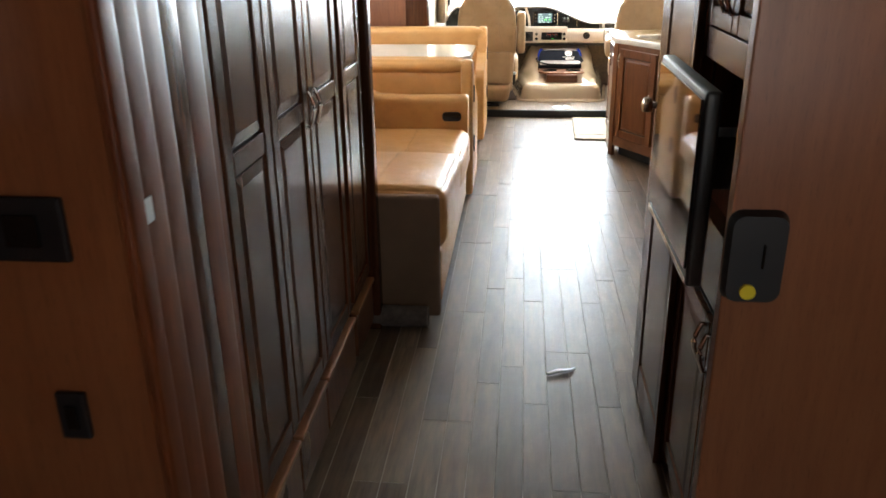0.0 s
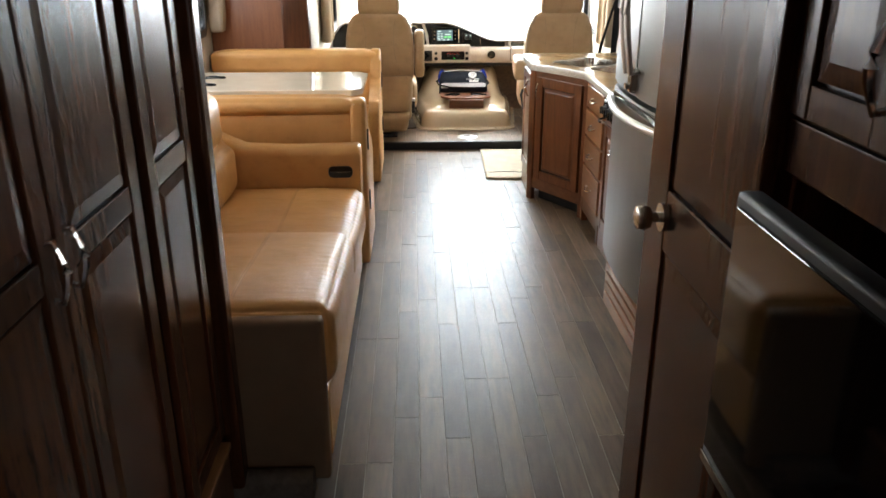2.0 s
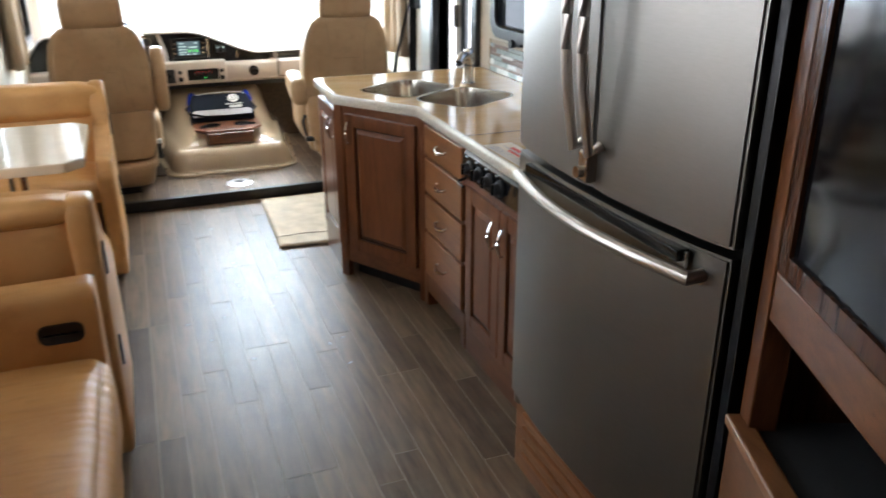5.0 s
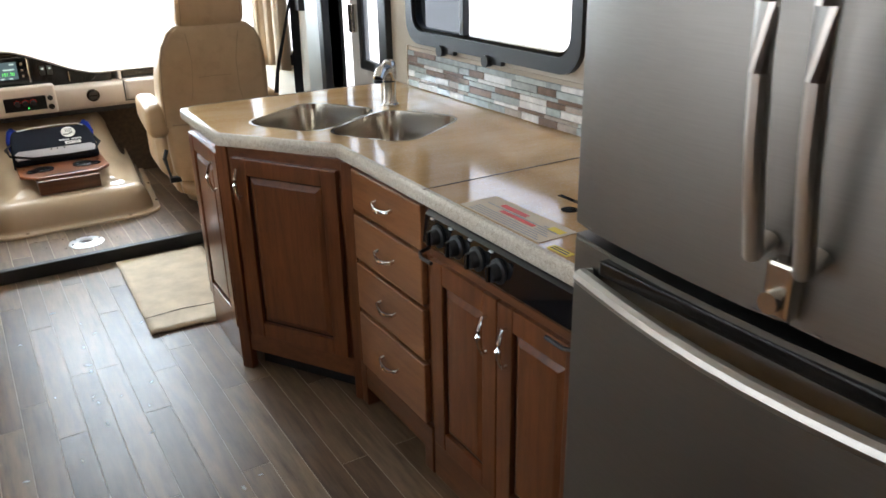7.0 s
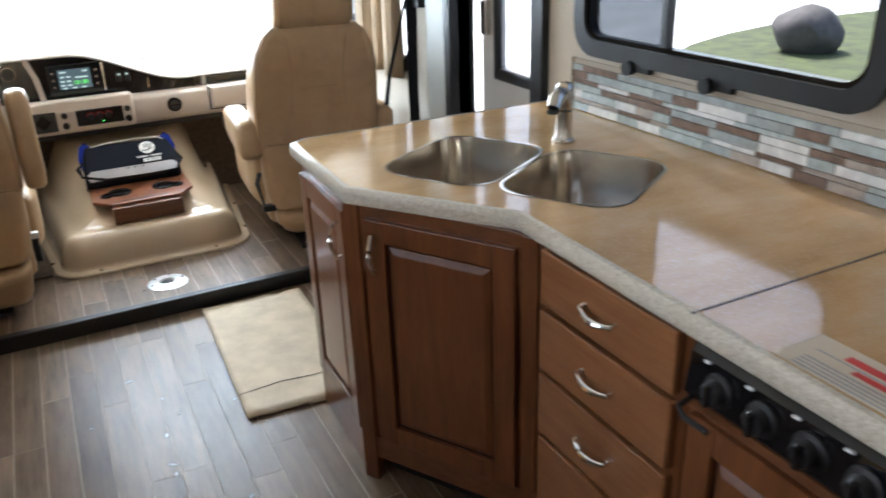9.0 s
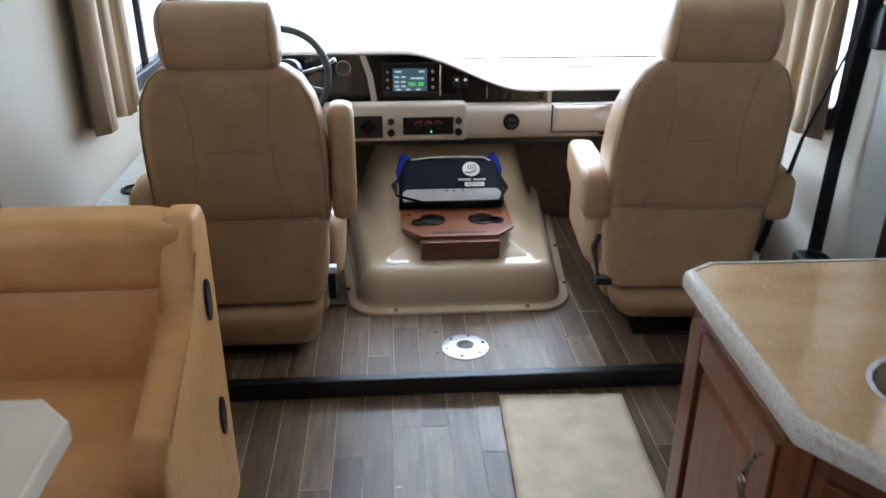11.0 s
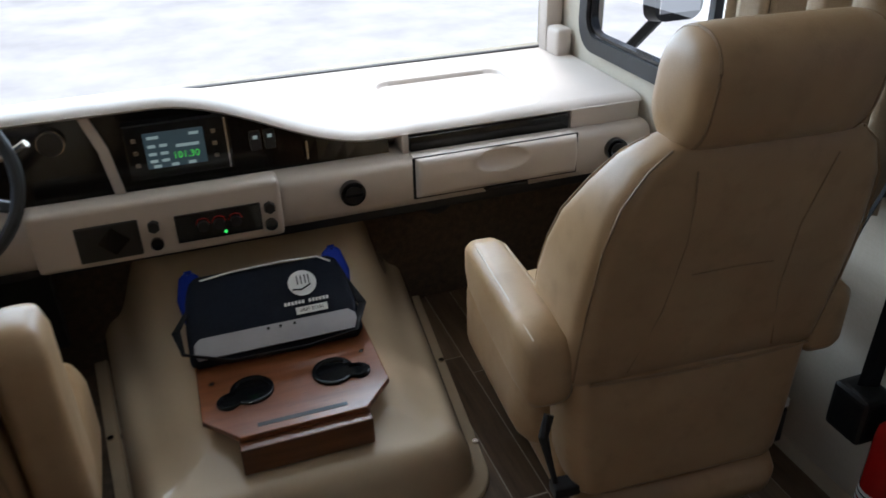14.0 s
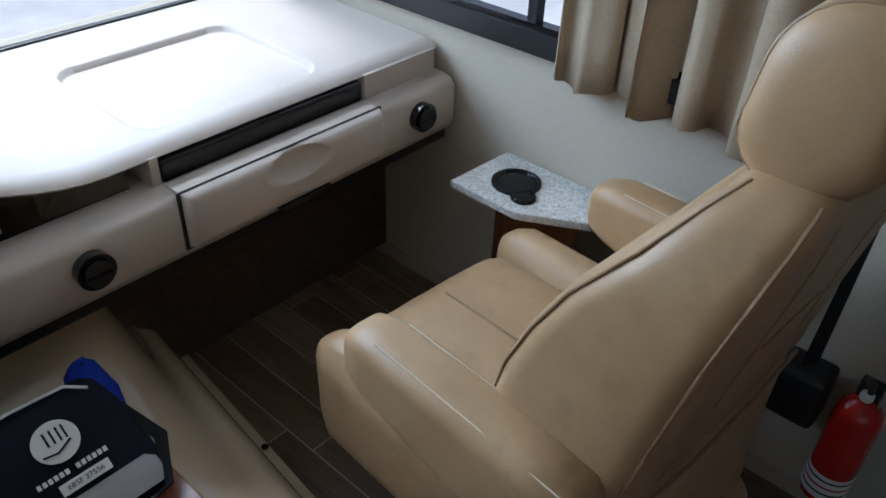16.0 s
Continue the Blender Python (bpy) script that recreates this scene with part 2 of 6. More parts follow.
BLUE = fabric("blue_nylon", (0.008, 0.02, 0.22), (0.015, 0.04, 0.34), 600)
GREYBAG = plain("silver_grey_cloth", (0.36, 0.35, 0.37), 0.6, bumpy=0.3, fine=120)
WHITE = plain("white_print", (0.8, 0.8, 0.8), 0.6, vary=0.02)
RED = plain("red_enamel", (0.45, 0.012, 0.010), 0.22, coat=0.4)
YELLOW = plain("yellow_plastic", (0.75, 0.60, 0.02), 0.4)
REDPRINT = plain("red_print", (0.6, 0.03, 0.02), 0.5)
BELT = fabric("black_webbing", (0.008, 0.008, 0.009), (0.02, 0.02, 0.022), 400)
SPEAKERBLK = plain("charcoal_carpet", (0.03, 0.03, 0.032), 0.95, bumpy=0.6, fine=220)
CARPET = plain("brown_cab_carpet", (0.075, 0.05, 0.033), 0.95, vary=0.4, scale=40, bumpy=0.9, fine=260)
FILM_TAPE = plain("clear_plastic_scrap", (0.7, 0.72, 0.74), 0.15, vary=0.05)


# ---- mesh helpers ----
def box(bm, x0, x1, y0, y1, z0, z1, bevel=0.0, seg=2):
    """Adds a box; bevels its own edges."""
    vs = [bm.verts.new((x, y, z)) for x in (x0, x1) for y in (y0, y1) for z in (z0, z1)]
    fs = [bm.faces.new([vs[i] for i in f]) for f in ((0, 1, 3, 2), (4, 6, 7, 5), (0, 4, 5, 1), (2, 3, 7, 6), (0, 2, 6, 4), (1, 5, 7, 3))]
    if bevel:
        es = list({e for f in fs for e in f.edges})
        bmesh.ops.bevel(bm, geom=es, offset=bevel, segments=seg, profile=0.6, affect="EDGES")
    return bm


def B(x0, x1, y0, y1, z0, z1, bevel=0.004, seg=2):
    return box(bmesh.new(), x0, x1, y0, y1, z0, z1, bevel, seg)


def cyl(bm, centre, r, h, axis="Z", n=24, r2=None):
    rot = {"Z": Matrix(), "X": Matrix.Rotation(radians(90), 4, "Y"), "Y": Matrix.Rotation(radians(-90), 4, "X")}[axis]
    bmesh.ops.create_cone(bm, cap_ends=True, segments=n, radius1=r, radius2=r if r2 is None else r2, depth=h, matrix=Matrix.Translation(centre) @ rot)
    return bm


def prism(pts, z0, z1, bevel=0.0, seg=2):
    """A solid from a plan outline (counter-clockwise) between two heights."""
    bm = bmesh.new()
    lo = [bm.verts.new((x, y, z0)) for x, y in pts]
    hi = [bm.verts.new((x, y, z1)) for x, y in pts]
    bm.faces.new(lo[::-1])
    bm.faces.new(hi)
    n = len(pts)
    for i in range(n):
        bm.faces.new((lo[i], lo[(i + 1) % n], hi[(i + 1) % n], hi[i]))
    if bevel:
        bmesh.ops.bevel(bm, geom=[e for e in bm.edges], offset=bevel, segments=seg, profile=0.6, affect="EDGES")
    return bm


def tube(pts, r, n=10, closed=False, flat=1.0):
    """A round (or flattened) bar along a smooth line of points."""
    bm = bmesh.new()
    P = [Vector(p) for p in pts]
    rings = []
    up = Vector((0.013, 0.021, 1)).normalized()
    for i, p in enumerate(P):
        a, c = P[i - 1] if (i or closed) else p, P[(i + 1) % len(P)] if (i + 1 < len(P) or closed) else p
        d = (c - a).normalized()
        s = d.cross(up)
        if s.length < 0.05:
            s = d.cross(Vector((0, 1, 0.01)))
        s.normalize()
        u = s.cross(d).normalized()
        rr = r[i] if isinstance(r, (list, tuple)) else r
        rings.append([bm.verts.new(p + s * (rr * math.cos(k * 2 * math.pi / n)) + u * (rr * flat * math.sin(k * 2 * math.pi / n))) for k in range(n)])
    m = len(rings)
    for i in range(m if closed else m - 1):
        A, C = rings[i], rings[(i + 1) % m]
        for k in range(n):
            bm.faces.new((A[k], A[(k + 1) % n], C[(k + 1) % n], C[k]))
    if not closed:
        bm.faces.new(rings[0][::-1])
        bm.faces.new(rings[-1])
    return bm


def arc(a, c, bulge, n=9):
    """Points from a to c bowed out by the vector bulge."""
    a, c, bulge = Vector(a), Vector(c), Vector(bulge)
    return [a.lerp(c, i / (n - 1)) + bulge * math.sin(math.pi * i / (n - 1)) for i in range(n)]


def loft(sections, cap=True):
    """A skin over closed outlines of equal length."""
    bm = bmesh.new()
    R = [[bm.verts.new(p) for p in s] for s in sections]
    n = len(R[0])
    for A, C in zip(R, R[1:]):
        for k in range(n):
            bm.faces.new((A[k], A[(k + 1) % n], C[(k + 1) % n], C[k]))
    if cap:
        bm.faces.new(R[0][::-1])
        bm.faces.new(R[-1])
    return bm


def outline(w, h, r, n=5):
    """A rounded rectangle about the origin, counter-clockwise."""
    pts = []
    for cx, cy, a0 in ((w / 2 - r, h / 2 - r, 0), (-w / 2 + r, h / 2 - r, 90), (-w / 2 + r, -h / 2 + r, 180), (w / 2 - r, -h / 2 + r, 270)):
        for k in range(n + 1):
            a = radians(a0 + 90 * k / n)
            pts.append((cx + r * math.cos(a), cy + r * math.sin(a)))
    return pts


def cushion(x0, x1, y0, y1, z0, z1, r=0.05, puff=0.02, cuts=10, wrinkle=0.0, seed=0, gather=0.0):
    """A padded block: rounded edges, crowned faces, slight creases."""
    bm = bmesh.new()
    bmesh.ops.create_cube(bm, size=2.0)
    bmesh.ops.subdivide_edges(bm, edges=bm.edges[:], cuts=cuts, use_grid_fill=True)
    c = Vector(((x0 + x1) / 2, (y0 + y1) / 2, (z0 + z1) / 2))
    hx = Vector(((x1 - x0) / 2, (y1 - y0) / 2, (z1 - z0) / 2))
    for v in bm.verts:
        u = v.co.copy()
        p = Vector((u.x * hx.x, u.y * hx.y, u.z * hx.z))
        q = Vector([max(-(h - r), min(h - r, a)) for a, h in zip(p, hx)])
        d = p - q
        if d.length > 1e-6:
            p = q + d.normalized() * r if d.length > r or sum(abs(a) > 1e-6 for a in d) > 1 else q + d
        f = (1 - u.x ** 4) * (1 - u.y ** 4) + (1 - u.x ** 4) * (1 - u.z ** 4) + (1 - u.y ** 4) * (1 - u.z ** 4)
        n = Vector((u.x ** 9, u.y ** 9, u.z ** 9))
        p += n * puff * min(1.0, f)
        if wrinkle:
            w = noise.noise(Vector((p.x * 9 + seed, p.y * 5, p.z * 9))) + 0.5 * noise.noise(Vector((p.x * 22, p.y * 14 + seed, p.z * 22)))
            p += p.normalized() * w * wrinkle
        if gather and u.z > -0.3 and u.x > 0.2:
            k = math.exp(-((u.x - 0.97) / 0.16) ** 2) * (1 - u.y ** 6)
            ph = 2 * math.pi * p.y / 0.043 + 5 * noise.noise(Vector((p.y * 6, seed, p.x * 3)))
            p += Vector((0.35, 0, 0.94)) * gather * k * math.sin(ph) * (0.55 + noise.noise(Vector((p.y * 7, p.x * 2, seed + 4))))
        v.co = c + p
    return bm


def thing(name, label, category, at=(0, 0, 0), group="", kind=""):
    ob = new(name)
    ob.empty_display_size = 0.1
    ob.location = at
    return tagged(ob, label, category, group, kind)


def part(name, bm, material, parent=None, label="", smooth=False, m=None, angle=35):
    """Links a bmesh as one mesh object under a thing or a part (coordinates are the world's)."""
    if m is not None:
        bm.transform(m)
    if parent is not None:
        o, off = parent, Vector((0, 0, 0))
        while o is not None:
            off += o.location
            o = o.parent
        bm.transform(Matrix.Translation(-off))
    bmesh.ops.recalc_face_normals(bm, faces=bm.faces)
    me = bpy.data.meshes.new(name)
    if smooth:
        for f in bm.faces:
            f.smooth = True
        for e in bm.edges:
            if len(e.link_faces) == 2 and e.calc_face_angle() > radians(angle):
                e.smooth = False
    bm.to_mesh(me)
    bm.free()
    me.materials.append(material)
    ob = new(name, me)
    if parent is not None:
        ob.parent = parent
    if label:
        ob["label"] = label
    return ob


def solo(name, bm, material, label, category, kind="", smooth=False, group=""):
    return tagged(part(name, bm, material, smooth=smooth), label, category, group, kind)


def structure(name, bm, material, label, category, smooth=False):
    return solo(name, bm, material, label, category, "structure", smooth)


# ---- the coach: floor, walls, ceiling, openings ----
WL, WR, SL = -0.75, 1.81, -1.50      # left wall, right wall, slide-out wall
STEP_Y, CAB_Z, CEIL_Z = 7.985, 0.066, 2.13
YB = 9.835                           # rear edge of the dashboard at the windshield

structure("floor", B(SL - 0.1, WR + 0.1, -0.9, STEP_Y - 0.02, -0.06, -0.0007, 0), GROUT, "wood-look plank floor with pale joints", "floor")
structure("cab_floor", B(WL - 0.05, WR + 0.1, STEP_Y - 0.012, 9.75, -0.06, CAB_Z - 0.0007, 0), GROUT, "raised plank floor of the driving cab", "floor")
structure("step_trim", B(WL, WR, STEP_Y - 0.028, STEP_Y + 0.012, 0.0, CAB_Z + 0.004, 0.006), BLACK, "black edge trim along the low cab step", "trim")
structure("ceiling", B(SL - 0.1, WR + 0.1, -0.9, 10.1, CEIL_Z, CEIL_Z + 0.06, 0), CEIL, "pale flat ceiling panel", "ceiling")


def wall_with_holes(name, axis, at, thick, u0, u1, z0, z1, holes, material, label):
    """A wall in the plane axis=at, made of strips round its rectangular openings (u, z)."""
    bm = bmesh.new()
    def put(a, c, e, f):
        if c - a > 1e-4 and f - e > 1e-4:
            if axis == "x":
                box(bm, min(at, at + thick), max(at, at + thick), a, c, e, f)
            else:
                box(bm, a, c, min(at, at + thick), max(at, at + thick), e, f)
    us = sorted({u0, u1, *[h[0] for h in holes], *[h[1] for h in holes]})
    for a, c in zip(us, us[1:]):
        z = z0
        for h in sorted([h for h in holes if h[0] < (a + c) / 2 < h[1]], key=lambda h: h[2]):
            put(a, c, z, h[2])
            z = h[3]
        put(a, c, z, z1)
    return structure(name, bm, material, label, "wall")


KWIN = (5.80, 6.86, 1.155, 1.66)
CABWIN_R = (8.20, 9.60, 0.88, 1.62)
DOORWAY = (7.14, 7.74, 0.02, 2.0)
# below y 4.25 the opening is unseen, added to light the sofa
DWIN = (3.62, 7.33, 1.07, 1.62)
CABWIN_L = (8.50, 9.60, 0.92, 1.62)
WSHIELD = (-0.69, 1.765, 0.80, 1.86)
wall_with_holes("wall_right", "x", WR, 0.06, 3.9, 10.0, -0.06, CEIL_Z, [KWIN, CABWIN_R, DOORWAY], CREAM, "cream fabric-textured side wall")
wall_with_holes("wall_cab_left", "x", WL, -0.06, 7.62, 10.0, -0.06, CEIL_Z, [CABWIN_L], CREAM, "cream fabric-textured cab side wall")
wall_with_holes("wall_slide", "x", SL, -0.06, 3.36, 7.62, -0.06, CEIL_Z, [DWIN], CREAM, "cream wall of the slide-out with a window")
wall_with_holes("wall_front", "y", YB + 0.015, 0.06, WL - 0.06, WR + 0.06, -0.06, CEIL_Z, [WSHIELD], CREAM, "front wall round the wide windshield")
BWIN = (0.3, 1.05, 1.0, 1.75)
wall_with_holes("wall_back", "y", -0.9, -0.06, -1.5, 1.9, -0.06, CEIL_Z, [BWIN], WALLWOOD, "wood panelled rear wall with a window opening")
structure("wall_hall_far_left", B(-1.16, -1.10, -0.9, 1.20, 0.0, CEIL_Z, 0), WALLWOOD, "reddish wood panelled hall side wall", "wall")
structure("wall_hall_left", B(-1.10, -0.46, 1.165, 1.20, 0.0, CEIL_Z, 0), WALLWOOD, "reddish wood panelled hall wall with switches", "wall")
structure("wall_hall_right", B(0.485, 1.10, 1.50, 1.535, 0.0, CEIL_Z, 0.004), WALLWOOD, "reddish wood sliding partition of the hall", "wall")
structure("wall_hall_side", B(1.06, 1.12, -0.9, 1.5, 0.0, CEIL_Z, 0), WALLWOOD, "reddish wood panelled side wall", "wall")
structure("wall_media_back", B(1.60, 1.66, 1.535, 4.0, 0.0, CEIL_Z, 0), WALLWOOD, "wood panel behind the media cabinet", "wall")
structure("wall_wardrobe_back", B(-1.48, -1.42, 1.2, 3.36, 0.0, CEIL_Z, 0), WALLWOOD, "wood panel behind the wardrobe", "wall")
structure("wall_slide_end", B(SL, -0.95, 7.54, 7.58, 0.09, CEIL_Z, 0.003), WALLWOOD, "cherry wood end panel of the slide-out", "wall")
structure("wall_slide_return", B(-0.95, WL + 0.0, 7.50, 7.62, 0.09, CEIL_Z, 0.012), WOOD_DK, "dark wood trim post at the slide-out end", "trim")
structure("slide_floor", B(SL, -0.30, 3.42, 7.54, -0.006, 0.09, 0), CARPET, "raised carpeted floor of the slide-out", "floor")


def framed_window(name, axis, at, hole, depth, material, label, splits=(), bar=0.028, inward=1, rad=0.07, screened=()):
    """A black-framed window with rounded corners, a rubber lip, a sliding bar and panes."""
    a, c, e, f = hole
    th = thing(name, label, "window", kind="structure")
    def to(u, z, d):
        return (at + d * inward, u, z) if axis == "x" else (u, at + d * inward, z)
    cu, cz = (a + c) / 2, (e + f) / 2
    def ring(w_out, w_in, r_out, r_in, d0, d1):
        bm = bmesh.new()
        o = outline(c - a + 2 * w_out, f - e + 2 * w_out, r_out, 6)
        i = outline(c - a + 2 * w_in, f - e + 2 * w_in, r_in, 6)
        V = [[bm.verts.new(to(cu + p[0], cz + p[1], d)) for p in pts] for pts, d in ((o, d0), (o, d1), (i, d1), (i, d0))]
        n = len(o)
        for A, C in zip(V, V[1:] + V[:1]):
            for k in range(n):
                bm.faces.new((A[k], A[(k + 1) % n], C[(k + 1) % n], C[k]))
        return bm
    part("window_frame", ring(0.03, -0.022, rad + 0.03, rad, 0.0, -0.022), BLACK, th, "black window frame with rounded corners", smooth=True)
    part("rubber_lip", ring(-0.014, -0.036, rad, rad - 0.012, 0.02, -0.010), DASHBLACK, th, smooth=True)
    us = [a, *splits, c]
    for s in splits:
        bm = bmesh.new()
        p, q = to(s - bar / 2, e, 0.022), to(s + bar / 2, f, -0.006)
        box(bm, min(p[0], q[0]), max(p[0], q[0]), min(p[1], q[1]), max(p[1], q[1]), e, f, 0.003)
        part("sliding_bar", bm, BLACK, th)
    for k, (u, w) in enumerate(zip(us, us[1:])):
        bm = bmesh.new()
        p, q = to(u, e, 0.028), to(w, f, 0.032)
        box(bm, min(p[0], q[0]), max(p[0], q[0]), min(p[1], q[1]), max(p[1], q[1]), e, f)
        g = part("pane", bm, GLASS_DK if k in screened else GLASS, th)
        g.visible_shadow = False
    return th


kw = framed_window("window_1", "x", WR, KWIN, 0.05, BLACK, "black-framed sliding kitchen window with rounded corners", (6.48,), screened=(1,))
for y in (6.60, 6.28):
    k = part("latch_knob", cyl(bmesh.new(), (WR - 0.026, y, 1.118), 0.022, 0.024, "X", 18), BLACK, kw, "round black window latch", smooth=True)
    part("latch_arm", B(WR - 0.022, WR - 0.002, y - 0.085, y - 0.015, 1.108, 1.126, 0.003), BLACK, k)
framed_window("window_2", "x", WR, CABWIN_R, 0.05, BLACK, "black-framed cab side window with a slider", (8.92,))
framed_window("window_3", "x", WL, CABWIN_L, 0.05, BLACK, "black-framed driver side window", (9.05,), inward=-1)
framed_window("window_4", "x", SL, DWIN, 0.05, BLACK, "black-framed dinette window, its unseen sofa end added for light", (4.55, 5.5, 6.5), inward=-1)

ws = thing("windshield", "wide one-piece windshield with a black seal", "windshield", kind="structure")
part("pane", B(WSHIELD[0], WSHIELD[1], YB + 0.045, YB + 0.051, WSHIELD[2], WSHIELD[3], 0), GLASS, ws).visible_shadow = False
part("seal", B(WSHIELD[0], WSHIELD[1], YB, YB + 0.02, 0.79, 0.806, 0.003), BLACK, ws, "black rubber seal along the lower edge")
part("pillar_cover", B(1.735, 1.805, YB - 0.055, YB + 0.011, 0.79, CEIL_Z, 0.015), DASH, ws, "beige plastic pillar cover", smooth=True)
part("pillar_cover", B(WL, -0.66, YB - 0.055, YB + 0.011, 0.79, CEIL_Z, 0.015), DASH, ws, "beige plastic pillar cover", smooth=True)
part("pillar_bracket", B(1.735, 1.80, YB - 0.15, YB - 0.055, 0.79, 0.90, 0.02, 3), DASH, ws, smooth=True)

# entry door with its black frame and long window
door = thing("door_1", "white-skinned entry door with a tall black-framed window", "door", kind="structure")
part("jamb", B(1.77, 1.89, 7.74, 7.80, 0.03, CEIL_Z, 0.006), BLACK, door, "black door jamb")
part("jamb", B(1.78, 1.89, 7.06, 7.14, 0.03, CEIL_Z, 0.006), BLACK, door, "black door jamb")
bm = bmesh.new()
for q in ((7.14, 7.74, 0.03, 0.95), (7.14, 7.74, 1.78, 2.0), (7.14, 7.20, 0.95, 1.78), (7.60, 7.74, 0.95, 1.78)):
    box(bm, 1.93, 1.965, *q)
part("door_leaf", bm, WHITEWALL, door)
bm = bmesh.new()
for q in ((7.19, 7.61, 0.90, 0.95), (7.19, 7.61, 1.78, 1.83), (7.17, 7.22, 0.90, 1.83), (7.58, 7.63, 0.90, 1.83)):
    box(bm, 1.915, 1.935, *q, 0.012)
part("window_frame", bm, BLACK, door, "black rounded window frame")
part("pane", B(1.945, 1.95, 7.2, 7.6, 0.95, 1.78, 0), GLASS, door).visible_shadow = False
part("latch", B(1.90, 1.93, 7.66, 7.71, 1.08, 1.22, 0.006), NICKEL, door, "metal latch plate")
part("sill", B(1.81, 1.97, 7.14, 7.74, -0.05, 0.03, 0.004), BLACK, door)

# ---- outside: overcast lot ----
structure("ground", B(-400, 400, -400, 400, -1.25, -1.2, 0), plain("pale_concrete_lot", (0.84, 0.82, 0.79), 0.6, vary=0.18, scale=0.9), "pale concrete lot reaching the horizon", "ground")
structure("road", B(2.9, 60, -60, 11.0, -1.21, -1.193, 0), plain("weathered_asphalt", (0.19, 0.19, 0.195), 0.85, vary=0.2, scale=1.5, bumpy=0.3, fine=60), "grey weathered asphalt road beside the coach", "road")
bm = bmesh.new()
bmesh.ops.create_circle(bm, cap_ends=True, segments=28, radius=9, matrix=pose(17.5, 13.2, -1.185) @ Matrix.Diagonal((0.95, 0.55, 1, 1)))
structure("grass_strip", bm, plain("mown_grass", (0.055, 0.068, 0.018), 0.95, vary=0.5, scale=3, bumpy=0.5, fine=20), "strip of mown green grass beside the lot", "grass")

bm = bmesh.new()
bmesh.ops.create_icosphere(bm, subdivisions=3, radius=0.62)
for v in bm.verts:
    v.co *= 1 + 0.22 * noise.noise(v.co * 2.1) + 0.08 * noise.noise(v.co * 6)
    v.co.z *= 0.8
bm.transform(pose(13.3, 15.2, -0.82))
solo("boulder", bm, plain("grey_rock", (0.085, 0.076, 0.07), 0.9, vary=0.3, scale=4, bumpy=0.5, fine=12), "grey rounded boulder standing on the grass", "boulder", smooth=True)


# ---- kitchen ----
def panel_door(parent, m, w, h, body=None, label="", handle=None, name="door", stile=0.06, two=False, far_stile=None):
    """A raised-panel door: local x across, z up, front towards -y, lower left corner at the origin."""
    body, far = body or WOOD, far_stile or stile
    zs = [(0, stile), (h - stile, h)]
    if two:
        zs.append((two - stile / 2, two + stile / 2))
    d = part(name, B(0.004, w - 0.004, -0.0065, 0, 0.004, h - 0.004, 0), GLAZE, parent, label, m=m)
    for a, c in ((0, stile), (w - far, w)):
        part("stile", B(a, c, -0.021, -0.001, 0, h, 0.003), body, d, m=m)
    for a, c in zs:
        part("rail", B(stile + 0.0008, w - far - 0.0008, -0.020, -0.001, a, c, 0.003), body, d, m=m)
    zs = sorted(zs)
    for (a, c), (e, f) in zip(zs, zs[1:]):
        x0, x1, z0, z1 = stile, w - far, c, e
        bm = bmesh.new()
        rings = []
        for inset, y in (((0.005, -0.004), (0.007, -0.0145), (0.036, -0.0185), (0.042, -0.0185)) if body is WOOD_DK else ((0.006, -0.004), (0.009, -0.010), (0.024, -0.0175), (0.028, -0.0185))):
            rings.append([bm.verts.new((x, y, z)) for x, z in ((x0 + inset, z0 + inset), (x1 - inset, z0 + inset), (x1 - inset, z1 - inset), (x0 + inset, z1 - inset))])
        for A, C in zip(rings, rings[1:]):
            for k in range(4):
                bm.faces.new((A[k], A[(k + 1) % 4], C[(k + 1) % 4], C[k]))
        bm.faces.new(rings[-1])
        part("raised_panel", bm, body, d, m=m)
    if handle:
        hx, hz, upright = handle
        if upright:
            pts = [(hx, -0.02, hz - 0.05), *[(p.x, p.y, p.z) for p in arc((hx, -0.034, hz - 0.052), (hx, -0.034, hz + 0.052), (0, -0.014, 0), 7)], (hx, -0.02, hz + 0.05)]
        else:
            pts = [(hx - 0.05, -0.02, hz), *[(p.x, p.y, p.z) for p in arc((hx - 0.052, -0.034, hz), (hx + 0.052, -0.034, hz), (0, -0.014, 0), 7)], (hx + 0.05, -0.02, hz)]
        part("handle", tube(pts, [0.006, 0.006, 0.0055, 0.007, 0.008, 0.007, 0.0055, 0.006, 0.006], 8), CHROME, d, "arched chrome handle", smooth=True, m=m)
    return d


def drawer_front(parent, m, w, h, body=None, handle=True):
    d = part("drawer", B(0, w, -0.022, 0, 0, h, 0.006, 3), body or WOOD_LT, parent, m=m)
    if handle:
        hx, hz = w / 2, h / 2
        pts = [(hx - 0.05, -0.02, hz + 0.004), *[(p.x, p.y, p.z) for p in arc((hx - 0.052, -0.034, hz), (hx + 0.052, -0.034, hz), (0, -0.012, -0.008), 7)], (hx + 0.05, -0.02, hz + 0.004)]
        part("handle", tube(pts, [0.006, 0.006, 0.0055, 0.007, 0.008, 0.007, 0.0055, 0.006, 0.006], 8), CHROME, d, "arched chrome handle", smooth=True, m=m)
    return d


TOP = 0.935
P_TIP, P_C1, P_C2 = (0.852, 7.015), (0.842, 6.54), (1.122, 6.15)
Y_FR, X_RUN = 4.90, 1.112

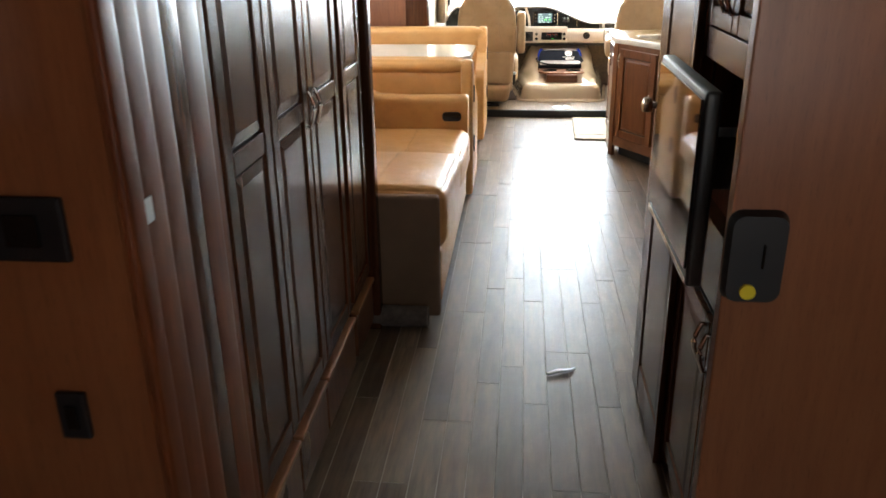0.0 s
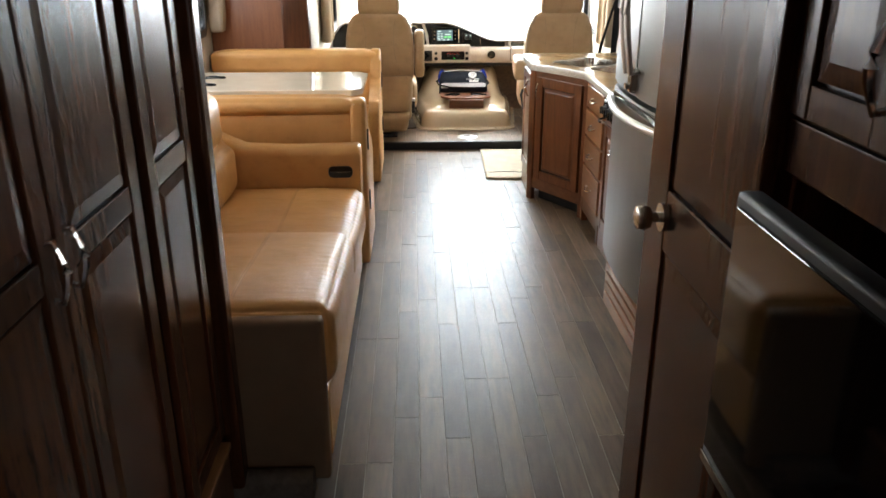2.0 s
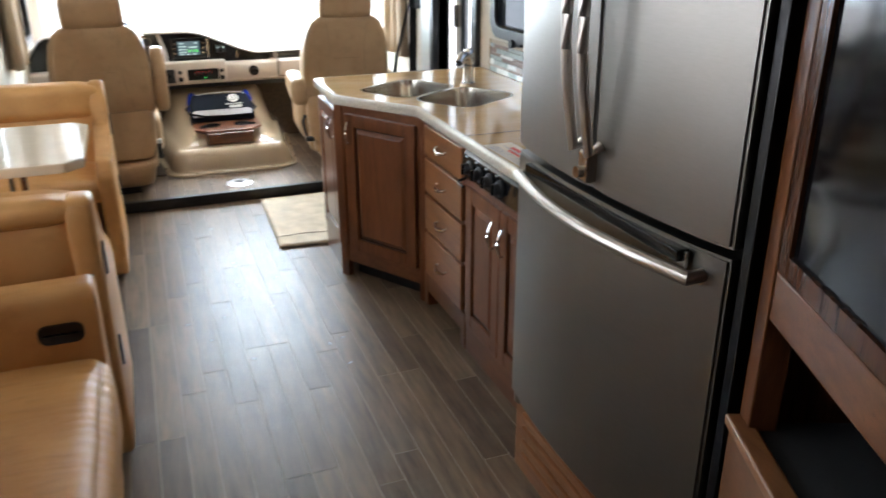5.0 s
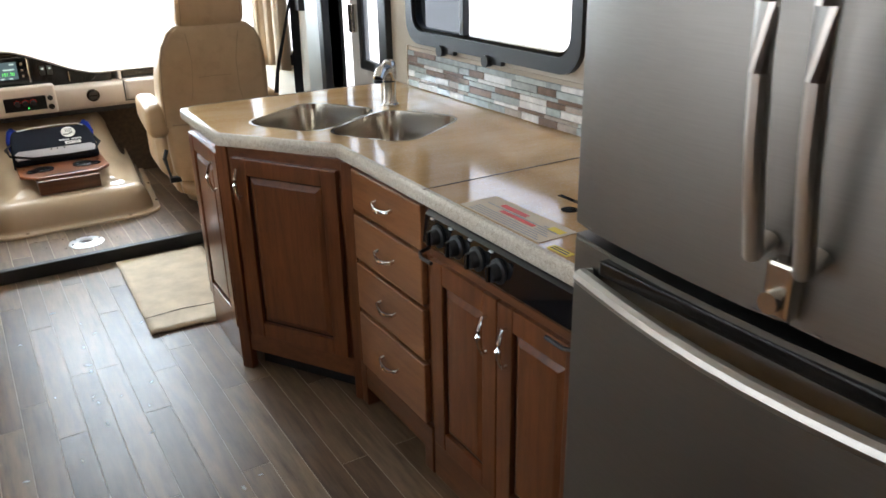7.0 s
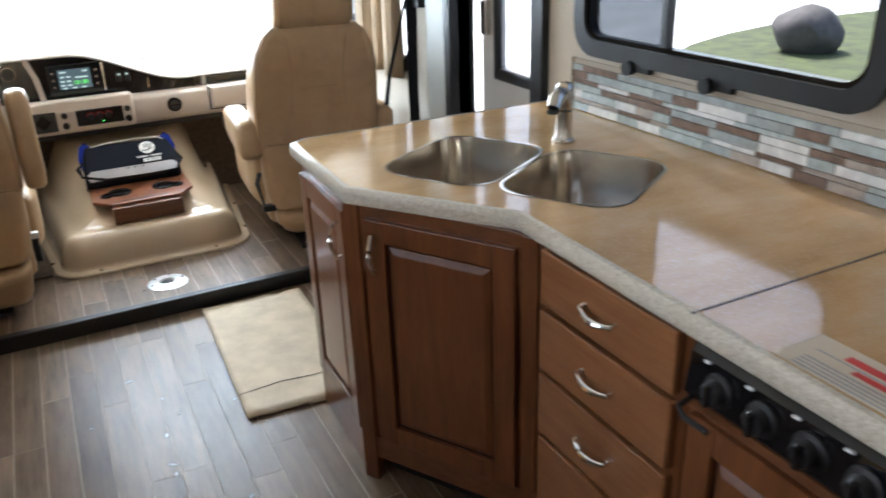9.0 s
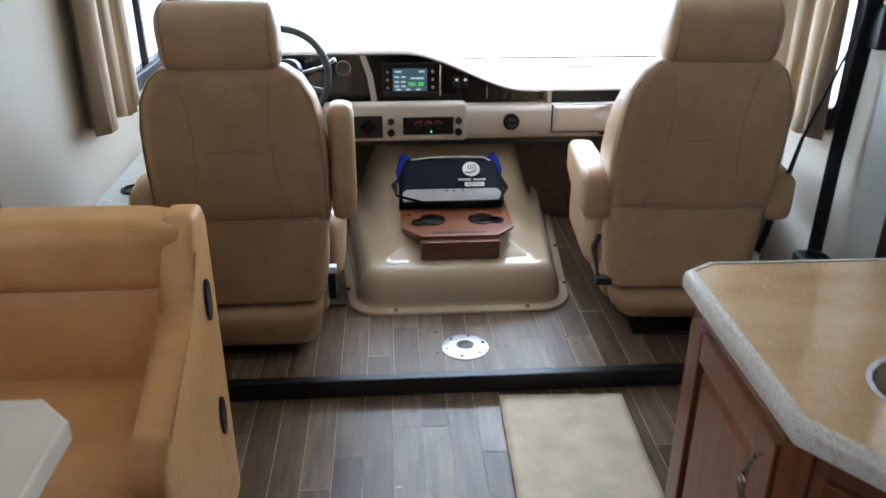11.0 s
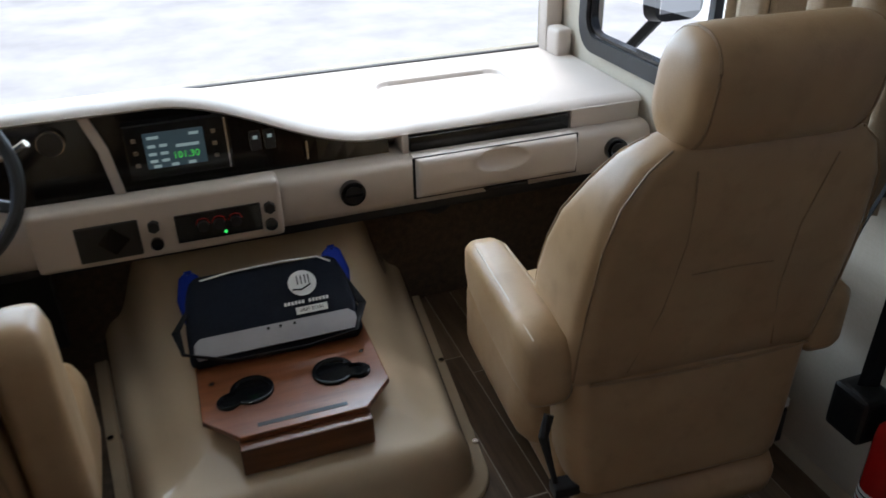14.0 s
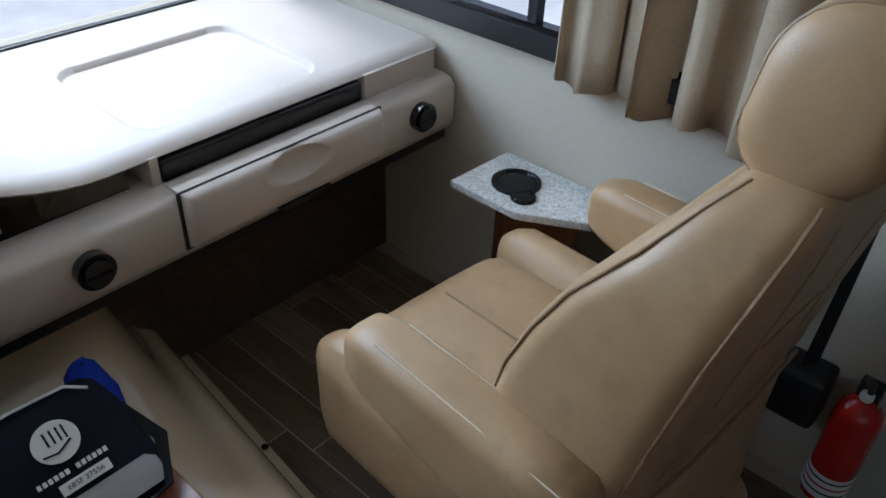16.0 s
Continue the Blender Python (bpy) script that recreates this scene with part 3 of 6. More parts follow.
# worktop with a double sink cut out
def counter_top():
    th = thing("worktop", "polished tan stone-look worktop with pale speckled edge", "worktop")
    pts = [P_C1, P_C2, (X_RUN + 0.004, 5.60), (X_RUN - 0.004, Y_FR), (WR - 0.003, Y_FR), (WR - 0.003, 7.03), (0.90, 7.045), P_TIP]
    bm = bmesh.new()
    c = SINK_M
    def hole(cx):
        o = outline(0.335, 0.40, 0.085, 5)
        return [(c @ Vector((cx + x, y, 0))).xy for x, y in o]
    vs = [bm.verts.new((x, y, TOP)) for x, y in pts]
    es = [bm.edges.new((vs[i], vs[(i + 1) % len(vs)])) for i in range(len(vs))]
    for cx in (-0.178, 0.178):
        hs = [bm.verts.new((p[0], p[1], TOP)) for p in hole(cx)]
        es += [bm.edges.new((hs[i], hs[(i + 1) % len(hs)])) for i in range(len(hs))]
    bmesh.ops.triangle_fill(bm, use_beauty=True, use_dissolve=False, edges=es)
    part("surface", bm, COUNTER, th)
    # edge band: a bullnose swept along the open sides
    line = [(WR - 0.003, 7.035), (0.90, 7.045), P_TIP, P_C1, P_C2, (X_RUN + 0.004, 5.60), (X_RUN - 0.004, Y_FR)]
    bm = bmesh.new()
    prof = [(0.0, 0.0015), (-0.010, 0.0), (-0.016, -0.006), (-0.018, -0.014), (-0.018, -0.034), (-0.014, -0.042), (0.02, -0.042)]
    rows = []
    for i, (x, y) in enumerate(line):
        d0 = (Vector(line[i]) - Vector(line[i - 1])).normalized() if i else None
        d1 = (Vector(line[i + 1]) - Vector(line[i])).normalized() if i + 1 < len(line) else d0
        d0 = d0 or d1
        n0, n1 = Vector((-d0.y, d0.x)), Vector((-d1.y, d1.x))
        n = (n0 + n1).normalized()
        n = n / max(0.4, n.dot(n1))
        rows.append([bm.verts.new((x + n.x * o, y + n.y * o, TOP + z)) for o, z in prof])
    for A, C in zip(rows, rows[1:]):
        for k in range(len(prof) - 1):
            bm.faces.new((A[k], A[k + 1], C[k + 1], C[k]))
    part("edge_band", bm, EDGE, th, "pale speckled rounded counter edge", smooth=True)
    # joints round the lift-off cooktop cover
    part("cover_joint", B(X_RUN - 0.01, 1.64, 5.585, 5.589, TOP, TOP + 0.0012, 0), GLAZE, th, "fine joint line of the cooktop cover")
    part("cover_joint", B(1.64, 1.644, Y_FR, 5.589, TOP, TOP + 0.0012, 0), GLAZE, th, "fine joint line of the cooktop cover")
    part("slot", B(1.36, 1.374, 5.20, 5.345, TOP, TOP + 0.0014, 0), GLOSSBLACK, th, "narrow finger slot")
    for x, y in ((1.315, 5.245), (1.60, 5.06)):
        part("finger_hole", cyl(bmesh.new(), (x, y, TOP + 0.0006), 0.021, 0.0016, n=20), GLOSSBLACK, th, "round finger hole")
    return th


SINK_M = pose(1.302, 6.432, 0, 0, 0, -58.5)
counter_top()

sink = thing("double_sink", "stainless steel double-bowl sink set into the worktop", "sink", (1.302, 6.432, TOP))
for cx in (-0.178, 0.178):
    secs = []
    for w, h, r, z in ((0.352, 0.417, 0.09, 0.0015), (0.335, 0.40, 0.085, 0.001), (0.330, 0.395, 0.085, -0.02), (0.310, 0.375, 0.08, -0.15), (0.27, 0.335, 0.07, -0.175), (0.08, 0.08, 0.035, -0.18)):
        secs.append([(SINK_M @ Vector((cx + x, y, TOP + z))) for x, y in outline(w, h, r, 5)])
    part("bowl", loft(secs, cap=False), SINK, sink, "deep brushed steel bowl", smooth=True)
    c = SINK_M @ Vector((cx, 0, TOP - 0.178))
    part("drain", cyl(bmesh.new(), c, 0.042, 0.004, n=20), NICKEL, sink, "round drain")

TX, TY = 1.533, 6.574
tap = thing("kitchen_tap", "brushed nickel pull-out tap behind the sink", "tap", (TX, TY, TOP))
def lathe(rs, cx, cy, n=20):
    return loft([[(cx + r * math.cos(a * 2 * math.pi / n), cy + r * math.sin(a * 2 * math.pi / n), z) for a in range(n)] for r, z in rs])
part("base_ring", lathe(((0.034, TOP), (0.034, TOP + 0.008), (0.028, TOP + 0.014)), TX, TY), NICKEL, tap, smooth=True)
part("body", lathe(((0.027, TOP + 0.012), (0.0245, TOP + 0.03), (0.024, TOP + 0.088), (0.0255, TOP + 0.094)), TX, TY), NICKEL, tap, smooth=True)
part("collar", lathe(((0.023, TOP + 0.093), (0.0235, TOP + 0.101)), TX, TY), BLACK, tap, "dark joint ring", smooth=True)
part("head", lathe(((0.027, TOP + 0.10), (0.0285, TOP + 0.108), (0.0285, TOP + 0.150), (0.026, TOP + 0.165), (0.018, TOP + 0.175), (0.006, TOP + 0.178)), TX, TY), NICKEL, tap, smooth=True)
spout = part("spout", tube([(TX, TY, TOP + 0.135), (TX - 0.032, TY - 0.022, TOP + 0.146), (TX - 0.058, TY - 0.04, TOP + 0.138), (TX - 0.072, TY - 0.05, TOP + 0.118)], [0.022, 0.0245, 0.0235, 0.021], 14), NICKEL, tap, "short pull-out spray head", smooth=True)
part("spray_face", lathe(((0.014, TOP + 0.104), (0.017, TOP + 0.106), (0.017, TOP + 0.114)), TX - 0.074, TY - 0.051), BLACK, spout, "black spray face", smooth=True)

# base cabinets
end_cab = thing("corner_cabinet", "cherry wood corner sink cabinet with raised-panel doors", "cabinet")
E1, E2, E3 = (0.862, 7.0), (0.850, 6.555), (1.128, 6.10)
part("carcass", prism([E1, E2, E3, (1.79, 6.10), (1.79, 7.0)], 0.14, 0.70), WOOD, end_cab)
d2 = Vector((E3[0] - E2[0], E3[1] - E2[1]))
ang = math.degrees(math.atan2(d2.y, d2.x))
face_m = pose(E2[0], E2[1], 0, 0, 0, ang)
side_m = pose(E1[0], E1[1], 0, 0, 0, math.degrees(math.atan2(E2[1] - E1[1], E2[0] - E1[0])))
L2 = d2.length
panel_door(end_cab, face_m @ pose(0.055, 0, 0.165), L2 - 0.10, 0.69, handle=(0.03, 0.60, True), label="raised-panel cupboard door")
panel_door(end_cab, side_m @ pose(0.03, 0, 0.165), 0.39, 0.69, handle=(0.36, 0.60, True), label="raised-panel cupboard door")
part("corner_post", B(-0.02, 0.03, -0.012, 0.02, 0.0, TOP - 0.045, 0.004), WOOD, end_cab, m=face_m)
part("corner_post", B(L2 - 0.03, L2 + 0.012, -0.012, 0.02, 0.0, TOP - 0.045, 0.004), WOOD, end_cab, m=face_m)
part("top_rail", B(0.0, L2, -0.004, 0.016, 0.70, TOP - 0.043, 0.002), WOOD_H, end_cab, m=face_m)
part("top_rail", B(0.0, 0.445, -0.004, 0.016, 0.70, TOP - 0.043, 0.002), WOOD_H, end_cab, m=side_m)
part("back_rail", B(0.87, 1.79, 6.985, 7.0, 0.70, TOP - 0.043, 0), WOOD_X, end_cab)
part("foot_rail", B(0.03, L2 - 0.03, -0.008, 0.012, 0.085, 0.16, 0.004), WOOD_H, end_cab, m=face_m)
part("side_skirt", B(0.0, 0.45, -0.008, 0.012, 0.0, 0.16, 0.004), WOOD_H, end_cab, m=side_m)
part("toe_kick", B(0.03, L2 - 0.03, 0.06, 0.07, 0.0, 0.14, 0), BLACK, end_cab, "dark recessed toe space", m=face_m)
part("back_leg", B(1.70, 1.79, 6.9, 7.0, 0.0, 0.14, 0.002), WOOD, end_cab)

XF = 1.130
def run_m(y):
    return pose(XF, y, 0, 0, 0, -90)


drawers = thing("drawer_unit", "cherry wood unit of four drawers with chrome pulls", "drawer unit")
part("carcass", B(XF, 1.79, 5.60, 6.098, 0.11, TOP - 0.043, 0.002), WOOD, drawers)
for z0, h in ((0.745, 0.135), (0.575, 0.155), (0.395, 0.165), (0.175, 0.205)):
    drawer_front(drawers, run_m(6.055) @ pose(0, 0, z0), 0.435, h)
part("foot", B(XF - 0.012, XF + 0.04, 6.05, 6.098, 0.0, 0.17, 0.004), WOOD, drawers)
part("skirt", B(XF - 0.012, XF + 0.012, 5.60, 6.05, 0.075, 0.165, 0.004), WOOD_H, drawers)
part("foot", B(XF - 0.012, XF + 0.04, 5.60, 5.65, 0.0, 0.08, 0.004), WOOD, drawers)
part("toe_kick", B(XF + 0.06, XF + 0.07, 5.60, 6.1, 0.0, 0.12, 0), BLACK, drawers, "dark recessed toe space")

cook = thing("cooktop_cabinet", "cherry wood cabinet with two doors under the cooktop", "cabinet")
part("carcass", B(XF, 1.79, 4.91, 5.598, 0.11, 0.775, 0.002), WOOD, cook)
panel_door(cook, run_m(5.575) @ pose(0, 0, 0.14), 0.315, 0.60, handle=(0.275, 0.49, True), label="raised-panel door")
panel_door(cook, run_m(5.255) @ pose(0, 0, 0.14), 0.315, 0.60, handle=(0.04, 0.49, True), label="raised-panel door")
part("skirt", B(XF - 0.008, XF + 0.012, 4.91, 5.598, 0.0, 0.135, 0.004), WOOD_H, cook)
part("top_rail", B(XF - 0.006, XF + 0.01, 4.91, 5.598, 0.738, 0.775, 0.003), WOOD_H, cook)

def lathe_x(rs, y, z, n=22):
    return loft([[(x, y + r * math.cos(a * 2 * math.pi / n), z + r * math.sin(a * 2 * math.pi / n)) for a in range(n)] for r, x in rs])


hob = thing("cooktop", "black gas cooktop control panel with four knobs under the cover", "cooktop", (1.2, 5.25, 0.778))
sec = [(1.135, 0.778), (1.098, 0.783), (1.090, 0.795), (1.100, 0.872), (1.115, 0.888), (1.55, 0.888), (1.55, 0.778)]
part("panel", loft([[(x, 5.575, z) for x, z in sec], [(x, 4.93, z) for x, z in sec]]), GLOSSBLACK, hob, "glossy black control panel")
for y, d in ((5.575, 1), (4.93, -1)):
    part("guard_bar", tube([(1.11, y, 0.772), (1.078, y - 0.004 * d, 0.766), (1.066, y - 0.03 * d, 0.763), (1.064, y - 0.085 * d, 0.766)], 0.0055, 8), BLACK, hob, "short black guard bar", smooth=True)
for y in (5.50, 5.41, 5.32, 5.23):
    k = part("knob", lathe_x(((0.031, 1.097), (0.031, 1.090), (0.0225, 1.087), (0.0205, 1.071), (0.017, 1.067)), y, 0.832), BLACK, hob, "round black burner knob", smooth=True)
    part("grip", B(1.059, 1.071, y - 0.0055, y + 0.0055, 0.812, 0.852, 0.003), GLOSSBLACK, k)
    part("mark", B(1.0935, 1.0985, y + 0.028, y + 0.040, 0.868, 0.872, 0), WHITE, k)

lab = thing("warning_sheet", "printed paper warning label lying on the cooktop cover", "label", (1.25, 5.3, TOP))
part("paper", B(1.118, 1.228, 5.115, 5.43, TOP + 0.0012, TOP + 0.0022, 0), plain("cream_paper", (0.66, 0.57, 0.44), 0.7, vary=0.05), lab)
part("print_block", B(1.190, 1.207, 5.26, 5.36, TOP + 0.0022, TOP + 0.0027, 0), REDPRINT, lab)
part("print_block", B(1.165, 1.178, 5.20, 5.33, TOP + 0.0022, TOP + 0.0027, 0), REDPRINT, lab)
part("print_block", B(1.185, 1.207, 5.125, 5.17, TOP + 0.0022, TOP + 0.0027, 0), YELLOW, lab)
for i in range(8):
    part("text_line", B(1.124 + 0.0095 * i, 1.1275 + 0.0095 * i, 5.13 + 0.012 * (i % 3), 5.40 if i not in (4, 5, 7) else 5.19, TOP + 0.0022, TOP + 0.0026, 0), GREYBAG, lab)
tagl = thing("yellow_label", "small yellow printed caution strip on the cooktop cover", "label", (1.12, 5.05, TOP))
part("strip", B(1.116, 1.140, 5.02, 5.085, TOP + 0.0012, TOP + 0.0022, 0), YELLOW, tagl)
part("text_line", B(1.122, 1.126, 5.025, 5.08, TOP + 0.0022, TOP + 0.0026, 0), BLACK, tagl)
part("text_line", B(1.131, 1.134, 5.03, 5.08, TOP + 0.0022, TOP + 0.0026, 0), BLACK, tagl)

# fridge
fr = thing("fridge", "stainless steel french-door fridge with curved handles", "fridge", (1.35, 4.42, 0.28))
FY0, FY1, FM = 3.95, 4.825, 4.39
part("body", B(1.08, 1.72, FY0, FY1, 0.29, 1.88, 0.004), BLACK, fr, "black fridge cabinet")
def bowed(y0, y1, z0, z1, n=9):
    pts = []
    for i in range(n):
        y = y0 + (y1 - y0) * i / (n - 1)
        u = (y - FM) / ((FY1 - FY0) / 2)
        pts.append((0.925 + 0.035 * u * u + 0.008 * (1 - u), y))
    pts = pts[::-1] + [(1.075, y0), (1.075, y1)]
    bm = prism(pts, z0, z1)
    bmesh.ops.bevel(bm, geom=[e for e in bm.edges if abs((e.verts[0].co - e.verts[1].co).z) > 0.1 or max(v.co.x for v in e.verts) < 1.06], offset=0.006, segments=2, affect="EDGES")
    return bm
part("freezer_drawer", bowed(FY0 + 0.004, FY1 - 0.004, 0.30, 1.088), STEEL, fr, "brushed steel freezer drawer", smooth=True)
part("left_door", bowed(FM + 0.003, FY1 - 0.004, 1.108, 1.87), STEEL, fr, "brushed steel fridge door", smooth=True)
part("right_door", bowed(FY0 + 0.004, FM - 0.003, 1.108, 1.87), STEEL, fr, "brushed steel fridge door", smooth=True)
part("drawer_handle", tube([(0.945, FY1 - 0.07, 1.035), *[(p.x, p.y, p.z) for p in arc((0.930, FY1 - 0.06, 1.035), (0.93, FY0 + 0.06, 1.035), (-0.05, 0, 0.0), 11)], (0.975, FY0 + 0.065, 1.035)], 0.015, 10), SATIN, fr, "long bowed satin steel handle", smooth=True)
part("handle_pocket", B(0.930, 1.02, FY0 + 0.10, FY1 - 0.10, 1.052, 1.078, 0.004), DASHBLACK, fr, "dark pocket behind the handle")
for y in (FM + 0.035, FM - 0.035):
    part("door_handle", tube([(0.93, y, 1.215), *[(p.x, p.y, p.z) for p in arc((0.90, y, 1.20), (0.90, y, 1.80), (-0.035, 0, 0), 9)], (0.93, y, 1.785)], 0.013, 10), SATIN, fr, "tall satin steel bar handle", smooth=True)
part("latch", B(0.905, 0.935, FM - 0.02, FM + 0.02, 1.125, 1.20, 0.006), NICKEL, fr, "travel latch on the door gap")
part("latch_knob", cyl(bmesh.new(), (0.90, FM, 1.15), 0.014, 0.02, "X", 14), NICKEL, fr, smooth=True)
part("brand_plate", B(0.944, 0.952, FY0 + 0.09, FY0 + 0.17, 1.04, 1.075, 0.002), NICKEL, fr, "small silver plate")
for y in (FY0 + 0.03, FY1 - 0.03):
    part("foot_cap", cyl(bmesh.new(), (0.985, y, 0.283), 0.024, 0.034, n=16), STEEL, fr, "round grey corner foot", smooth=True)

base = thing("fridge_plinth", "light cherry wood plinth with louvre slots under the fridge", "plinth")
part("front", B(0.985, 1.01, 3.96, 4.83, 0.0, 0.272, 0.004), WOOD_LT, base)
part("deck", B(1.01, 1.72, 4.00, 4.83, 0.20, 0.272, 0), WOOD_LT, base)
for i in range(4):
    z = 0.06 + 0.05 * i
    part("louvre", prism([(0.968, 4.16), (0.985, 4.16), (0.985, 4.76), (0.968, 4.76)], z, z + 0.034, 0.004), WOOD_LT, base)
    # dark strip on the solid front, painting the shade between slats
    part("louvre_gap_shade", B(0.9815, 0.9848, 4.16, 4.76, z - 0.014, z - 0.0005, 0), GLAZE, base)
part("floor_rail", B(1.01, 1.05, 4.00, 4.83, 0.0, 0.20, 0), WOOD_LT, base)

sur = thing("fridge_surround", "cherry wood and black side panels enclosing the fridge", "surround")
part("far_panel", B(1.075, 1.80, 4.845, 4.885, 0.0, 2.1, 0.004), WOOD, sur)
part("near_panel", B(0.995, 1.72, 3.921, 3.945, 0.0, 2.1, 0.003), BLACK, sur, "black side panel")
part("header", B(1.05, 1.72, 3.946, 4.845, 1.90, 2.1, 0.003), WOOD, sur)

# mosaic backsplash: two fields of small stone and glass strips
TILES = [plain("tile_white_marble", (0.74, 0.73, 0.71), 0.3, vary=0.2, scale=25), plain("tile_grey_glass", (0.40, 0.43, 0.43), 0.1, vary=0.2, scale=30),
         plain("tile_brown_stone", (0.19, 0.125, 0.095), 0.3, vary=0.3, scale=30), plain("tile_taupe", (0.40, 0.34, 0.295), 0.3, vary=0.25, scale=30), plain("tile_green_grey", (0.47, 0.52, 0.51), 0.12, vary=0.2, scale=30)]
spl = thing("backsplash", "mosaic strip backsplash of white, grey and brown tiles", "backsplash", kind="structure")
part("grout_bed", B(WR - 0.006, WR - 0.0005, 5.737, 6.90, TOP + 0.001, 1.105, 0), GROUT, spl)
part("grout_bed", B(WR - 0.006, WR - 0.0005, 4.90, 5.735, TOP + 0.001, 1.47, 0), GROUT, spl)
part("edge_strip", B(WR - 0.012, WR - 0.0005, 6.90, 6.907, TOP + 0.001, 1.108, 0), NICKEL, spl)
tile_meshes = {}
rng = random.Random(5)
def tile(y0, y1, z0, z1):
    w = round(y1 - y0, 3)
    k = rng.choices(range(5), (21, 30, 23, 9, 17))[0]
    key = (w, k, round(z1 - z0, 3))
    if key not in tile_meshes:
        bm = box(bmesh.new(), -0.004, 0.004, 0, w, 0, z1 - z0, 0.0012, 1)
        me = bpy.data.meshes.new("tile")
        bm.to_mesh(me)
        bm.free()
        me.materials.append(TILES[k])
        tile_meshes[key] = me
    o = new("tile", tile_meshes[key])
    o.parent = spl
    o.location = (WR - 0.008 - rng.choice((0.0, 0.001, 0.002)), y0, z0)
row = 0
z = TOP + 0.003
heights = (0.027, 0.0145, 0.027, 0.0215, 0.0145, 0.027, 0.0215)
while z < 1.45:
    row_h = heights[row % 7]
    top_field = z + row_h > 1.106
    y = 4.905
    end = 5.734 if top_field else 6.898
    first = True
    while y < end - 0.012:
        w = rng.choice((0.05, 0.09, 0.13)) if first else rng.choice((0.075, 0.10, 0.15, 0.15, 0.175))
        first = False
        w = min(w, end - y)
        tile(y, y + w - 0.002, z, z + row_h - 0.002)
        y += w
    z += row_h
    row += 1


# ---- sofa ----
SOFA_SEAM = plain("sofa_seam_thread", (0.36, 0.18, 0.06), 0.6)
sofa = thing("sofa", "tan leather sofa with two seat cushions in the slide-out", "sofa", (-0.8, 4.3, 0.0))
part("base", B(-1.30, -0.265, 3.46, 5.13, 0.035, 0.36, 0.02, 3), LEATHER, sofa, smooth=True)
# the end panel's darker brown also carries the shade it stands in
part("end_panel", B(-1.30, -0.238, 3.418, 3.475, 0.03, 0.615, 0.022, 4), plain("shaded_brown_end", (0.22, 0.128, 0.066), 0.55, vary=0.1, bumpy=0.2), sofa, "brown end panel, part of its shade put into the colour", smooth=True)
for y0, y1, s in ((3.465, 4.31, 1), (4.315, 5.10, 7)):
    bm = cushion(-0.92, -0.215, y0, y1, 0.34, 0.585 if y0 < 4 else 0.535, 0.055, 0.018, 80, 0.004, s, 0.0026)
    if y0 < 4:
        for v in bm.verts:
            v.co.z += 0.052 * (y1 - v.co.y) / (y1 - y0) * max(0, (v.co.z - 0.34) / 0.245)
    lines = []
    for x in (-0.535, -0.527):
        row = sorted((v.co.y, v.co.z) for v in bm.verts if abs(v.co.x - x) < 0.006 and v.co.z > 0.5 and y0 + 0.05 < v.co.y < y1 - 0.05)
        lines.append([(x, y, z + 0.0006) for y, z in row[::4]])
    pad = part("seat_cushion", bm, LEATHER, sofa, smooth=True, angle=80)
    for line in lines:
        part("seam", tube(line, 0.0008, 5), SOFA_SEAM, pad)
    part("back_cushion", cushion(-1.16, -0.835, y0 + 0.0, y1, 0.52, 0.80, 0.09, 0.025, 12, 0.005, s + 3), LEATHER, sofa, smooth=True, angle=80)
    part("head_cushion", cushion(-1.24, -0.885, y0 + 0.0, y1, 0.74, 1.055, 0.11, 0.025, 12, 0.005, s + 5), LEATHER, sofa, smooth=True, angle=80)
part("front_apron", B(-0.262, -0.235, 3.47, 5.1, 0.09, 0.34, 0.012, 3), LEATHER, sofa, smooth=True)
arm_s = []
for x, top in ((-1.2, 0.88), (-1.02, 0.86), (-0.92, 0.80), (-0.80, 0.745), (-0.6, 0.735), (-0.24, 0.74), (-0.225, 0.73)):
    pts = outline(0.14, top - 0.36, 0.045, 4)
    arm_s.append([(x, 5.165 + a, (top + 0.36) / 2 + b) for a, b in pts])
part("armrest", loft(arm_s), LEATHER, sofa, "padded end armrest with a black pocket", smooth=True, angle=70)
part("cup_pocket", loft([[(-0.325 + a, y, 0.612 + b) for a, b in outline(w, h, 0.024, 5)] for y, w, h in ((5.10, 0.125, 0.064), (5.088, 0.118, 0.058), (5.091, 0.10, 0.042))]), BLACK, sofa, "oval black plastic pocket", smooth=True)
roll = thing("bolster", "short grey-brown carpet roll on the floor by the sofa end", "bolster", (-0.42, 3.38, 0.0))
part("roll", cyl(bmesh.new(), (-0.42, 3.375, 0.052), 0.05, 0.26, "X", 20), plain("grey_brown_carpet_roll", (0.13, 0.10, 0.075), 0.95, vary=0.35, scale=30, bumpy=0.8, fine=200), roll, smooth=True)

